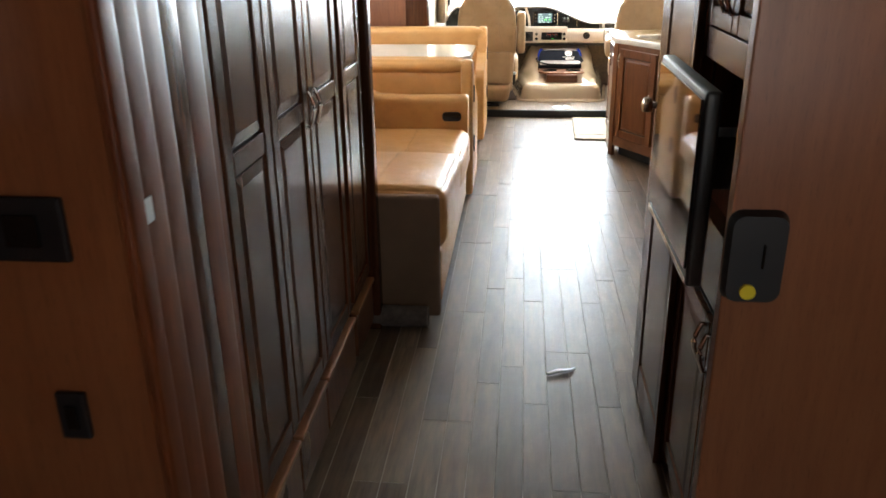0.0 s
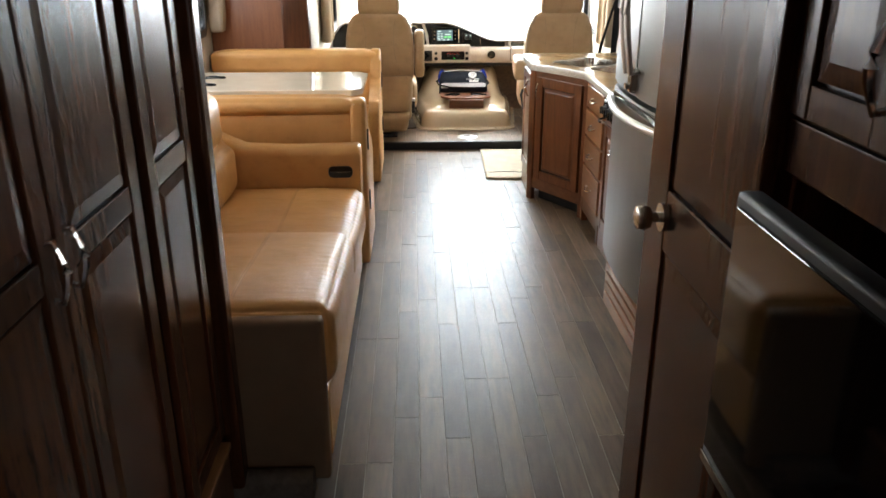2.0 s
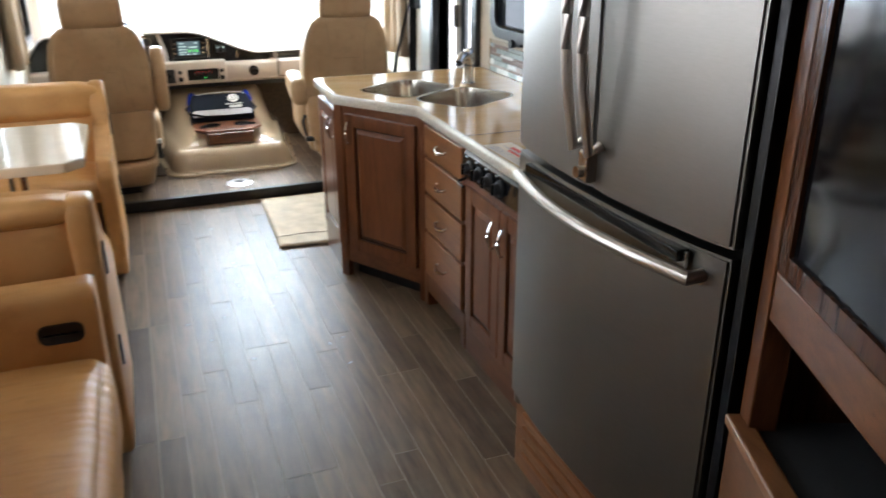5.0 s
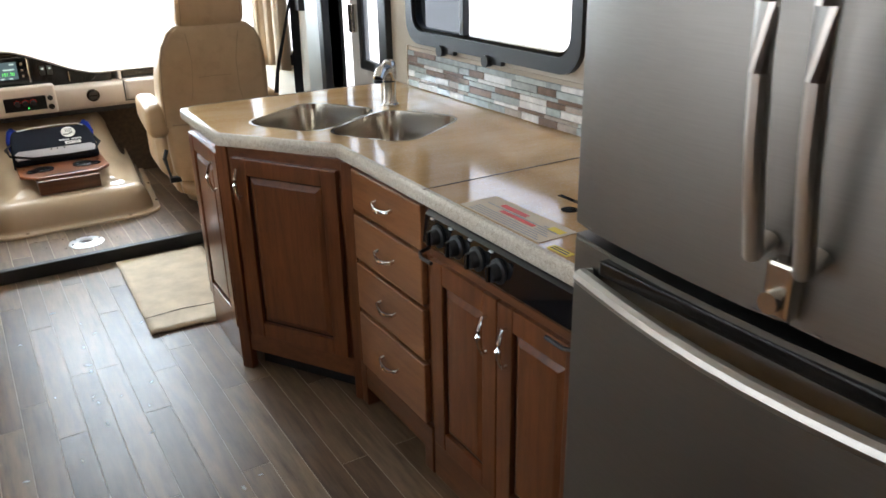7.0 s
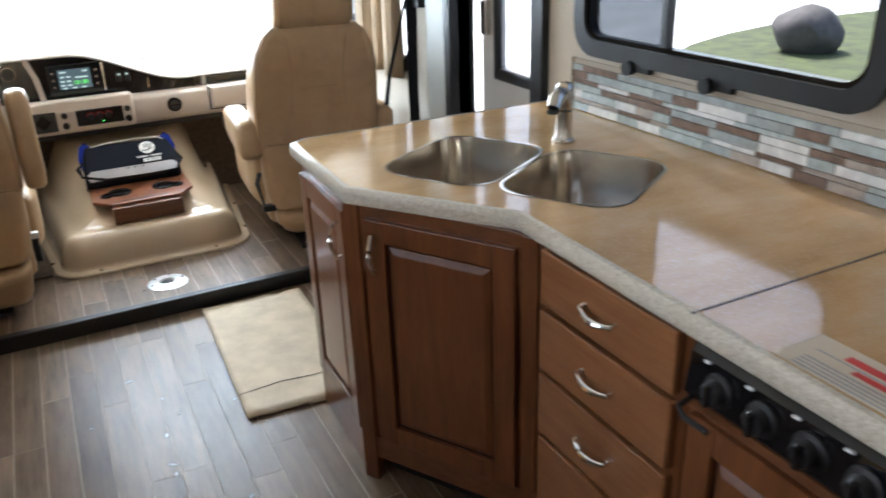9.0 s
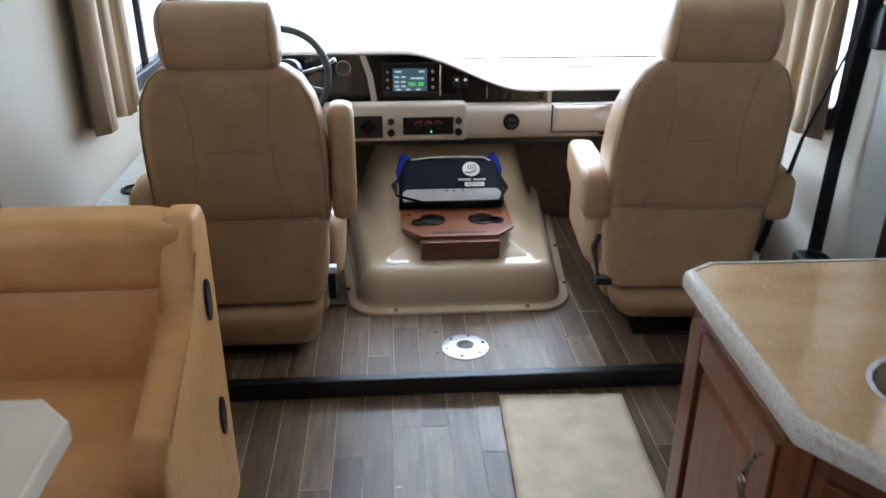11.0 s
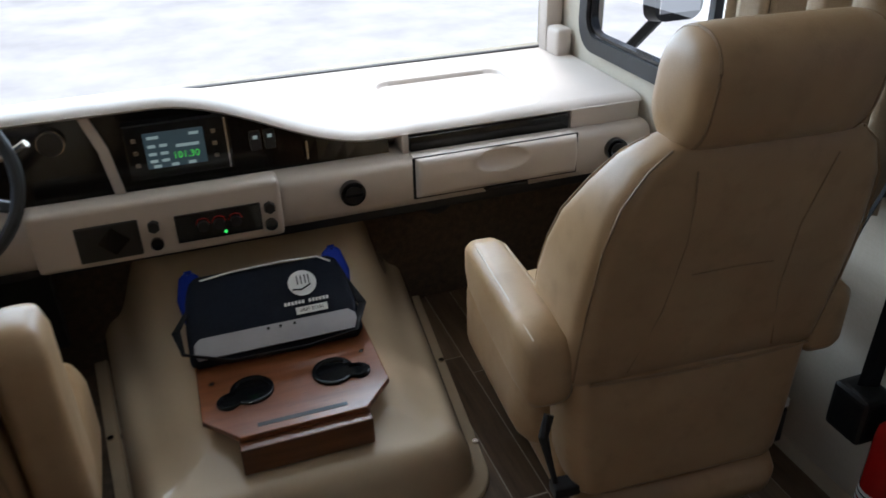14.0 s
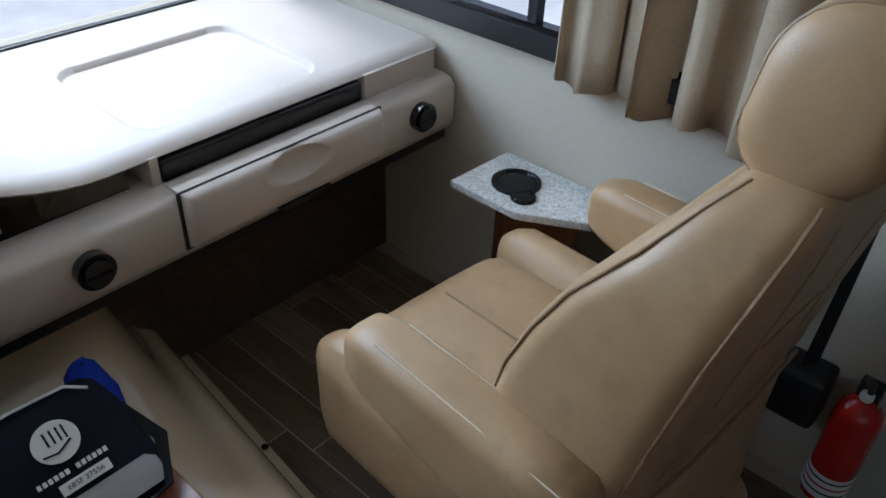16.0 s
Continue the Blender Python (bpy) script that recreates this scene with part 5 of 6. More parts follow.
def writing(name, text, size, mat, parent, m, label=""):
    cu = bpy.data.curves.new(name, "FONT")
    cu.body, cu.size, cu.extrude, cu.align_x, cu.align_y = text, size, 0.0004, "CENTER", "CENTER"
    tmp = bpy.data.objects.new(name, cu)
    me = bpy.data.meshes.new_from_object(tmp)
    bpy.data.objects.remove(tmp)
    bm = bmesh.new()
    bm.from_mesh(me)
    return part(name, bm, mat, parent, label, m=m)


writing("digits", "101.30", 0.026, GREEN, rad, pose(0.378, 9.2005, 0.815, 90), "green radio frequency digits")
for i, (x, z, w) in enumerate(((0.30, 0.872, 0.03), (0.405, 0.872, 0.025), (0.293, 0.848, 0.02), (0.323, 0.848, 0.02), (0.293, 0.826, 0.02), (0.323, 0.826, 0.02), (0.293, 0.806, 0.02), (0.323, 0.806, 0.02), (0.385, 0.842, 0.06), (0.30, 0.791, 0.02), (0.345, 0.791, 0.02), (0.39, 0.791, 0.02))):
    part("text_bar", B(x - w / 2, x + w / 2, 9.2, 9.2014, z - 0.004, z + 0.004, 0), PALE, rad)
for z in (0.80, 0.835, 0.87):
    part("side_button", B(0.245, 0.258, 9.2, 9.206, z - 0.006, z + 0.006, 0.002), NICKEL, rad)
    part("side_button", B(0.45, 0.462, 9.2, 9.206, z - 0.006, z + 0.006, 0.002), NICKEL, rad)
part("chrome_edge", B(0.486, 0.491, 9.196, 9.206, 0.76, 0.905, 0.002), CHROME, rad, "thin chrome side rail")
for x in (0.565, 0.605):
    sw = part("rocker_switch", B(x - 0.015, x + 0.015, 9.212, 9.232, 0.79, 0.845, 0.004), BLACK, dash, "black rocker switch")
    part("icon", B(x - 0.006, x + 0.006, 9.2105, 9.213, 0.825, 0.835, 0), PALE, sw)
part("switch_bar", B(0.700, 0.707, 9.205, 9.232, 0.745, 0.800, 0.002), NICKEL, dash)
# instruments left of the post
for x in (-0.42, -0.30):
    part("gauge", cyl(bmesh.new(), (x, 9.222, 0.86), 0.048, 0.01, "Y", 28), GLOSSBLACK, dash, "round instrument dial", smooth=True)
g = part("light_knob", cyl(bmesh.new(), (0.055, 9.215, 0.89), 0.034, 0.016, "Y", 24), NICKEL, dash, "round nickel-ringed vent", smooth=True)
part("vent_core", cyl(bmesh.new(), (0.055, 9.205, 0.89), 0.031, 0.014, "Y", 24), BLACK, g, smooth=True)

# steering wheel and column
WH = pose(-0.20, 8.97, 0.905, 62)
wheel = thing("steering_wheel", "dark grey leather steering wheel with a padded hub", "steering wheel", (-0.185, 8.97, 0.92))
rim = [(0.205 * math.cos(a * math.pi / 24), 0.205 * math.sin(a * math.pi / 24), 0) for a in range(48)]
GREYW = plain("dark_grey_leather", (0.022, 0.023, 0.026), 0.35, vary=0.1, bumpy=0.2)
part("rim", tube(rim, 0.0155, 10, True), GREYW, wheel, smooth=True, m=WH)
part("hub", loft([[(a, c, z) for a, c in outline(w, h, 0.05)] for w, h, z in ((0.15, 0.14, -0.06), (0.19, 0.17, -0.03), (0.17, 0.15, 0.0), (0.12, 0.1, 0.008))]), GREYW, wheel, smooth=True, m=WH)
for a in (200, 340, 250, 290):
    c, s = math.cos(radians(a)), math.sin(radians(a))
    part("spoke", tube([(0.07 * c, 0.06 * s, -0.03), (0.14 * c, 0.14 * s, -0.016), (0.20 * c, 0.20 * s, 0)], [0.022, 0.016, 0.014], 8, flat=0.6), GREYW, wheel, smooth=True, m=WH)
part("badge", cyl(bmesh.new(), (0, 0.01, 0.009), 0.022, 0.004, n=20), NICKEL, wheel, "small oval badge", m=WH @ Matrix.Diagonal((1.2, 0.6, 1, 1)))
part("column", tube([(-0.185, 9.0, 0.89), (-0.185, 9.15, 0.81), (-0.185, 9.28, 0.74)], 0.05, 14), BLACK, wheel, smooth=True)
part("stalk", tube([(-0.13, 9.05, 0.90), (-0.03, 9.03, 0.93), (0.035, 9.02, 0.965)], [0.008, 0.007, 0.010], 8), NICKEL, wheel, "column stalk", smooth=True)

# engine cover (doghouse) with the flanged foot
dog = thing("engine_cover", "glossy tan fibreglass engine cover between the seats", "engine cover", (0.525, 8.9, CAB_Z))
Z0 = CAB_Z


def cover_height(d, y):
    """Height of the cover at a distance in from its foot: a round shoulder, then a swell that climbs to the firewall."""
    rows = ((8.45, 0.250), (8.585, 0.258), (8.78, 0.294), (9.0, 0.325), (9.12, 0.385), (9.24, 0.465), (9.395, 0.53))
    top = rows[-1][1]
    for (ya, za), (yb, zb) in zip(rows, rows[1:]):
        if y <= yb:
            u = max(0.0, (y - ya) / (yb - ya))
            top = za + (zb - za) * u
            break
    u = min(1.0, max(0.0, d / 0.08))
    low = 0.018 + 0.150 * (1 - (1 - u) ** 2.2) ** 0.62
    v = min(1.0, max(0.0, (d - 0.062) / 0.14))
    v = v * v * (3 - 2 * v)
    return Z0 + low + max(0.0, top - Z0 - 0.168) * v


def cover_ring(d, z=None, back=9.395):
    w, y0, r = 0.425 - d, 8.446 + d, max(0.115 - 0.75 * d, 0.004)
    r = min(r, w * 0.9)
    half = [(-w - 0.09 * min(1, w / 0.3) * (n / 12), y0 + r + (back - y0 - r) * n / 12) for n in range(12, -1, -1)]
    for n in range(1, 9):
        a = radians(180 + 90 * n / 8)
        half.append((-w + r + r * math.cos(a), y0 + r + r * math.sin(a)))
    full = half + [((-w + r) * (1 - n / 4), y0) for n in range(1, 4)] + [(0, y0)]
    full += [(-x, y) for x, y in full[-2::-1]]
    return [(0.525 + x, y, z if z is not None else cover_height(d, y)) for x, y in full]


rings = [cover_ring(-0.038, Z0 + 0.002), cover_ring(-0.036, Z0 + 0.012), cover_ring(-0.032, Z0 + 0.0145), cover_ring(-0.012, Z0 + 0.0155), cover_ring(-0.004, Z0 + 0.0165)]
rings += [cover_ring(d) for d in (0.0, 0.0015, 0.004, 0.008, 0.014, 0.022, 0.03, 0.04, 0.05, 0.06, 0.07, 0.08, 0.09, 0.10, 0.11, 0.12, 0.13, 0.145, 0.16, 0.19, 0.215, 0.24, 0.30, 0.36, 0.418)]
part("shell", loft(rings, cap=True), FIBRE, dog, smooth=True, angle=70)
for x, y in ((0.262, 8.424), (0.795, 8.424), (0.064, 8.62), (0.986, 8.62), (0.029, 9.0), (1.021, 9.0)):
    part("screw", cyl(bmesh.new(), (x, y, Z0 + 0.018), 0.009, 0.006, n=12), NICKEL, dog, "round screw head", smooth=True)
cons = thing("cup_console", "cherry wood console with two black cup holders on the cover", "console", (0.53, 8.75, 0.27))
part("box", prism([(0.37, 8.545), (0.69, 8.545), (0.69, 8.95), (0.37, 8.95)][0:4], 0.245, 0.322, 0.004), WOOD_X, cons)
part("lid", prism([(0.375, 8.575), (0.685, 8.575), (0.765, 8.665), (0.765, 8.95), (0.295, 8.95), (0.295, 8.665)], 0.322, 0.338, 0.004), wood("console_lid_cherry", (0.15, 0.045, 0.015), (0.27, 0.095, 0.035), "X", coat=0.5), cons)
part("slot", B(0.42, 0.64, 8.598, 8.612, 0.3375, 0.3388, 0), GLAZE, cons, "narrow routed slot")
for x, s in ((0.425, -1), (0.635, 1)):
    cup_holder("cup_holder", x, 8.74, 0.338, 205 if s < 0 else -18, cons, "black cup holder with a mug handle lobe")
for x in (0.33, 0.725):
    part("screw", cyl(bmesh.new(), (x, 8.80, 0.339), 0.006, 0.003, n=12), NICKEL, cons, "small brass screw")

# bag on the engine cover
bag = thing("shoulder_bag", "navy and blue nylon document bag with grey trim", "bag", (0.53, 8.97, 0.33))
tilt = Matrix.Translation((0.52, 8.868, 0.348)) @ Matrix.Rotation(radians(-48), 4, "X") @ Matrix.Diagonal((1.08, 1, 1, 1))
secs = []
for z, w, d in ((0.0, 0.40, 0.10), (0.02, 0.43, 0.125), (0.10, 0.425, 0.13), (0.18, 0.41, 0.11), (0.235, 0.385, 0.07), (0.25, 0.36, 0.04)):
    secs.append([(a, 0.03 + c + 0.005 * noise.noise(Vector((a * 14, z * 12, 3))), z + 0.008 * noise.noise(Vector((a * 9, c * 9, z)))) for a, c in outline(w, d, min(0.03, d * 0.4), 5)])
part("body", loft(secs), NAVY, bag, smooth=True, angle=60, m=tilt)
part("grey_band", loft([[(a, -0.030 + c, z) for a, c in outline(w, 0.018, 0.007, 3)] for z, w in ((0.012, 0.39), (0.03, 0.405), (0.055, 0.40), (0.068, 0.37))]), GREYBAG, bag, "crumpled silver-grey lower band", smooth=True, m=tilt)
for s in (-1, 1):
    part("blue_corner", loft([[(s * 0.185 + a, 0.045 + c, z) for a, c in outline(w, 0.075, 0.02, 3)] for z, w in ((0.12, 0.05), (0.20, 0.075), (0.262, 0.05), (0.275, 0.02))]), BLUE, bag, "bright blue side pocket", smooth=True, m=tilt)
part("piping", tube([(-0.16, -0.005, 0.235), (-0.08, -0.012, 0.243), (0.05, -0.010, 0.247), (0.14, -0.008, 0.243), (0.17, -0.015, 0.22)], 0.003, 6), WHITE, bag, "white piping", smooth=True, m=tilt)
part("strap", tube([(-0.20, 0.0, 0.16), (-0.235, -0.03, 0.10), (-0.225, -0.06, 0.03), (-0.12, -0.075, -0.015), (0.06, -0.07, -0.018), (0.19, -0.05, 0.0), (0.225, -0.02, 0.08), (0.20, 0.0, 0.17)], 0.012, 8, flat=0.35), BELT, bag, "black webbing strap", smooth=True, m=tilt)
part("round_emblem", cyl(bmesh.new(), (0.085, -0.0385, 0.165), 0.036, 0.003, "Y", 28), WHITE, bag, "round white printed emblem", m=tilt)
part("emblem_swoosh", tube([(0.058, -0.0405, 0.150), (0.08, -0.0405, 0.146), (0.105, -0.0405, 0.158)], 0.004, 6, flat=0.5), NAVY, bag, m=tilt)
for x in (0.072, 0.082, 0.092, 0.101):
    part("emblem_stroke", B(x, x + 0.003, -0.0412, -0.0395, 0.162, 0.187, 0), NAVY, bag, m=tilt)
for i in range(13):
    if i != 6:
        part("letter_bar", B(0.030 + i * 0.0088, 0.036 + i * 0.0088, -0.0405, -0.038, 0.108, 0.117, 0), WHITE, bag, m=tilt)
part("name_tag", B(0.055, 0.135, -0.0425, -0.039, 0.078, 0.098, 0.001), WHITE, bag, "white name label", m=tilt)
writing("tag_number", "685F 27556", 0.0125, NAVY, bag, tilt @ pose(0.095, -0.043, 0.088, 90))
for x in (-0.02, 0.01, 0.045):
    part("eyelet", cyl(bmesh.new(), (x, -0.0405, 0.058), 0.004, 0.003, "Y", 10), BLACK, bag, m=tilt)

# table-leg socket plate
disc = thing("floor_socket", "round brushed metal table-leg socket screwed to the floor", "floor plate", (0.515, 8.156, CAB_Z))
o = [[(0.515 + r * math.cos(a * math.pi / 24), 8.156 + r * math.sin(a * math.pi / 24), z) for a in range(48)] for r, z in ((0.088, CAB_Z), (0.086, CAB_Z + 0.004), (0.06, CAB_Z + 0.010), (0.034, CAB_Z + 0.011), (0.030, CAB_Z + 0.002))]
part("plate", loft(o, cap=False), plain("spun_aluminium", (0.72, 0.72, 0.72), 0.3, 1.0, 0.06), disc, smooth=True)
part("socket", cyl(bmesh.new(), (0.515, 8.156, CAB_Z + 0.003), 0.029, 0.004, n=24), GLAZE, disc, "dark brown socket hole")
for k in range(6):
    a = radians(60 * k + 15)
    part("screw", cyl(bmesh.new(), (0.515 + 0.07 * math.cos(a), 8.156 + 0.07 * math.sin(a), CAB_Z + 0.0085), 0.006, 0.004, n=10), BLACK, disc)


def cab_seat(name, label, m, arm_up, low, group="cab seats"):
    """A captain's seat facing +y, its back's rear at y=0, its base on z=0."""
    th = thing(name, label, "seat", m.translation, group)
    def S(z, w, d, y, r):
        return [(a, y + c + d / 2, z) for a, c in outline(w, d, r, 6)]
    lean = m @ Matrix(((1, 0, 0, 0), (0, 1, -0.17, 0.17 * 0.55), (0, 0, 1, 0), (0, 0, 0, 1)))
    back = [S(0.50, 0.55, 0.235, 0.03, 0.04), S(0.55, 0.575, 0.255, 0.005, 0.04), S(0.64, 0.58, 0.258, 0.0, 0.045), S(0.72, 0.58, 0.25, 0.0, 0.045), S(0.80, 0.575, 0.232, -0.002, 0.045), S(0.88, 0.56, 0.205, -0.004, 0.045), S(0.97, 0.525, 0.155, -0.008, 0.045), S(1.035, 0.46, 0.122, -0.008, 0.04), S(1.068, 0.38, 0.095, -0.002, 0.035), S(1.08, 0.30, 0.07, 0.015, 0.025)]
    part("backrest", loft(back), LEATHER_CAB, th, smooth=True, angle=70, m=lean)
    for sd in (-1, 1):
        part("front_piping", tube([(sd * 0.2758, 0.2485, 0.55), (sd * 0.2785, 0.2385, 0.72), (sd * 0.2755, 0.219, 0.80), (sd * 0.2685, 0.190, 0.88), (sd * 0.251, 0.136, 0.97), (sd * 0.2185, 0.103, 1.035), (sd * 0.18, 0.083, 1.068)], 0.0026, 6), SEAM, th, smooth=True, m=lean)
    part("backrest_pad", cushion(-0.215, 0.215, 0.06, 0.155, 0.42, 1.0, 0.045, 0.015, 10, 0.002, 4), LEATHER_CAB, th, smooth=True, angle=80, m=lean)
    skirt = []
    for z, w, y in ((low, 0.38, 0.035), (low + 0.015, 0.42, 0.0), (low + 0.05, 0.455, -0.02), (0.175, 0.478, -0.034), (0.205, 0.484, -0.034), (0.224, 0.484, -0.020), (0.234, 0.478, 0.026), (0.240, 0.482, 0.030), (0.247, 0.50, -0.004), (0.258, 0.508, -0.008), (0.30, 0.53, 0.0), (0.40, 0.545, 0.002), (0.53, 0.55, 0.004), (0.553, 0.54, 0.01)):
        skirt.append([(a, y + c + 0.08 + (0.026 if z < 0.23 else 0.009) * noise.noise(Vector((a * 13, z * 9, 1.7 + low))), z + ((0.03 * noise.noise(Vector((a * 7, 2 + low, 0.3))) - 0.03 * math.cos(a * 5.5)) * min(1, max(0, (0.40 - z) / 0.14)) if z > 0.1 else 0)) for a, c in outline(w, 0.16, 0.05, 6)])
    part("back_skirt", loft(skirt), LEATHER_CAB, th, "loose leather skirt under the backrest", smooth=True, angle=70, m=m)
    part("seam", tube([(-0.25, -0.006, 0.553), (-0.1, -0.011, 0.548), (0.1, -0.011, 0.548), (0.25, -0.006, 0.553)], 0.004, 6), SEAM, th, smooth=True, m=m)
    for s in (-1, 1):
        part("piping", tube([(s * 0.276, 0.0165, 0.55), (s * 0.2785, 0.0115, 0.72), (s * 0.271, 0.0075, 0.88), (s * 0.2535, 0.0035, 0.97), (s * 0.2185, 0.0035, 1.035), (s * 0.18, 0.008, 1.068)], 0.0026, 6), SEAM, th, smooth=True, m=lean)
        part("back_seam", tube([(s * 0.165, 0.0045, 0.56), (s * 0.125, 0.0, 0.72), (s * 0.115, -0.004, 0.88), (s * 0.125, -0.008, 0.97), (s * 0.135, -0.008, 1.03)], 0.002, 5), SEAM, th, m=lean)
    part("cross_seam", tube([(-0.085, -0.0025, 0.80), (0, -0.0025, 0.803), (0.085, -0.0025, 0.80)], 0.002, 5), SEAM, th, m=lean)
    part("headrest", loft([[(x, 0.055 + c * k, 1.155 + b * k) for c, b in outline(0.165, 0.215, 0.075, 6)] for x, k in ((-0.174, 0.50), (-0.169, 0.76), (-0.158, 0.92), (-0.142, 0.985), (-0.11, 1.0), (0.11, 1.0), (0.142, 0.985), (0.158, 0.92), (0.169, 0.76), (0.174, 0.50))]), LEATHER_CAB, th, "rounded padded headrest", smooth=True, angle=75, m=lean)
    for s in (-1, 1):
        part("headrest_piping", tube([(s * 0.150, 0.055 + 0.952 * c, 1.155 + 0.952 * b) for c, b in outline(0.165, 0.215, 0.075, 6)], 0.003, 6, True), SEAM, th, smooth=True, m=lean)
    part("seat_cushion", cushion(-0.225, 0.225, 0.17, 0.66, 0.30, 0.435, 0.055, 0.014, 12, 0.002, 6), LEATHER_CAB, th, smooth=True, angle=80, m=m)
    for s in (-1, 1):
        part("seat_bolster", cushion(s * 0.255 - 0.055, s * 0.255 + 0.055, 0.17, 0.66, 0.22, 0.475, 0.05, 0.008, 8, 0.001, 2), LEATHER_CAB, th, smooth=True, angle=80, m=m)
    part("cushion_seam", tube([(0, 0.22, 0.447), (0, 0.4, 0.452), (0, 0.6, 0.447)], 0.003, 6), SEAM, th, m=m)
    part("seat_shell", B(-0.26, 0.26, 0.08, 0.63, 0.14, 0.30, 0.04, 3), LEATHER_CAB, th, smooth=True, m=m)
    for s in (-1, 1):
        up = arm_up == s
        if up:
            secs = [[(s * 0.335 + a, 0.075 + c, z) for a, c in outline(w, d, min(w, d) * 0.38, 5)] for z, w, d in ((0.53, 0.05, 0.08), (0.545, 0.075, 0.125), (0.60, 0.085, 0.14), (0.88, 0.085, 0.135), (0.915, 0.07, 0.11), (0.925, 0.04, 0.06))]
        else:
            secs = [[(s * 0.318 + a, y, 0.580 + drop + b) for a, b in outline(w, h, min(w, h) * 0.33, 6)] for y, w, h, drop in ((0.015, 0.07, 0.12, -0.01), (0.03, 0.10, 0.165, -0.008), (0.12, 0.108, 0.175, -0.003), (0.30, 0.108, 0.16, 0.006), (0.42, 0.104, 0.135, 0.016), (0.465, 0.088, 0.105, 0.018), (0.48, 0.06, 0.07, 0.018))]
        part("armrest", loft(secs), LEATHER_CAB, th, "raised padded armrest" if up else "padded armrest with stitched edge", smooth=True, angle=75, m=m)
        if not up:
            part("stitching", tube([(s * 0.318 - s * 0.036, 0.04, 0.652), (s * 0.318 - s * 0.036, 0.2, 0.660), (s * 0.318 - s * 0.034, 0.40, 0.662)], 0.0016, 5), STITCH, th, m=m)
            part("stitching", tube([(s * 0.318 + s * 0.036, 0.04, 0.652), (s * 0.318 + s * 0.036, 0.2, 0.660), (s * 0.318 + s * 0.034, 0.40, 0.662)], 0.0016, 5), STITCH, th, m=m)
    lev = part("recline_lever", tube([(-0.285, 0.10, 0.40), (-0.305, 0.08, 0.36), (-0.295, 0.05, 0.29), (-0.29, 0.03, 0.255)], [0.012, 0.012, 0.007, 0.007], 8), BLACK, th, "black recline lever", smooth=True, m=m)
    part("lever_pivot", B(-0.30, -0.24, 0.01, 0.05, 0.235, 0.265, 0.006), BLACK, lev, m=m)
    bk = part("belt_buckle", B(0.262, 0.29, 0.04, 0.085, 0.22, 0.32, 0.006), BLACK, th, "black belt buckle", m=m)
    part("buckle_tag", B(0.258, 0.294, 0.045, 0.075, 0.32, 0.345, 0.003), WHITE, bk, m=m)
    part("pedestal", B(-0.07, 0.07, 0.12, 0.30, 0.012, 0.15, 0.008), BLACK, th, "black steel pedestal", m=m)
    part("floor_plate", B(-0.13, 0.13, 0.06, 0.36, 0.0, 0.014, 0.003), BLACK, th, "black bolted floor plate", m=m)
    for x in (-0.105, 0.105):
        part("bolt", cyl(bmesh.new(), (x, 0.085, 0.017), 0.011, 0.008, n=6), NICKEL, th, m=m)
    return th


cab_seat("captain_seat", "beige leather driver seat with one armrest raised", pose(-0.238, 8.11, CAB_Z, 0, 0, 1), 1, 0.05)
cab_seat("captain_seat", "beige leather passenger seat with rounded headrest", pose(1.292, 8.14, CAB_Z, 0, 0, -4), 0, 0.12)

# ---- cab furniture along the walls ----
def curtain(name, label, x, y0, y1, z0, z1, folds, side):
    th = thing(name, label, "curtain", (x, (y0 + y1) / 2, z0))
    bm = bmesh.new()
    n, rows = folds * 10, 12
    V = []
    for i in range(rows):
        t = i / (rows - 1)
        z = z0 + (z1 - z0) * t
        line = []
        for k in range(n + 1):
            u = k / n
            a = u * folds * 2 * math.pi
            amp = (0.036 + 0.014 * math.sin(a * 0.37 + 1)) * (1 - 0.35 * t)
            line.append(bm.verts.new((x + side * (0.045 + amp * math.sin(a + 0.5 * math.sin(2.1 * a))), y0 + (y1 - y0) * u + 0.012 * math.sin(a * 1.7 + t), z + (0.012 * math.sin(a * 0.6) if i == 0 else 0))))
        V.append(line)
    for A, C in zip(V, V[1:]):
        for k in range(n):
            bm.faces.new((A[k], A[k + 1], C[k + 1], C[k]))
    ob = part("cloth", bm, CURTAIN, th, smooth=True, angle=180)
    so = ob.modifiers.new("thick", "SOLIDIFY")
    so.thickness = 0.004
    return th


curtain("cab_curtain", "tan pleated curtain gathered beside the cab window", WR, 8.22, 8.82, 0.825, 1.95, 5, -1)
curtain("driver_curtain", "tan pleated curtain gathered beside the driver window", WL, 8.22, 8.72, 0.88, 1.95, 5, 1)
tk = thing("side_table", "grey speckled side table with a black cup holder", "side table", (1.68, 8.8, CAB_Z))
part("top", prism([(1.805, 8.56), (1.805, 8.955), (1.60, 8.965), (1.598, 8.77), (1.68, 8.62)], 0.55, 0.572, 0.005), GREYSPECK, tk)
part("leg_panel", B(1.68, 1.80, 8.86, 8.885, CAB_Z, 0.55, 0.003), WOOD, tk, "cherry wood support panel")
part("leg_panel", B(1.68, 1.705, 8.66, 8.858, CAB_Z, 0.55, 0.003), WOOD, tk, "cherry wood support panel")
cup_holder("cup_holder", 1.70, 8.845, 0.572, 232, tk, "black cup holder with a mug handle lobe", 0.06)
dk = thing("driver_side_ledge", "pale grey ledge with cup holder by the driver wall", "ledge", (-0.6, 8.5, CAB_Z))
part("top", prism([(WL + 0.003, 8.12), (-0.57, 8.16), (-0.53, 8.3), (-0.55, 8.85), (WL + 0.003, 8.9)], 0.63, 0.652, 0.005), GREYSPECK, dk)
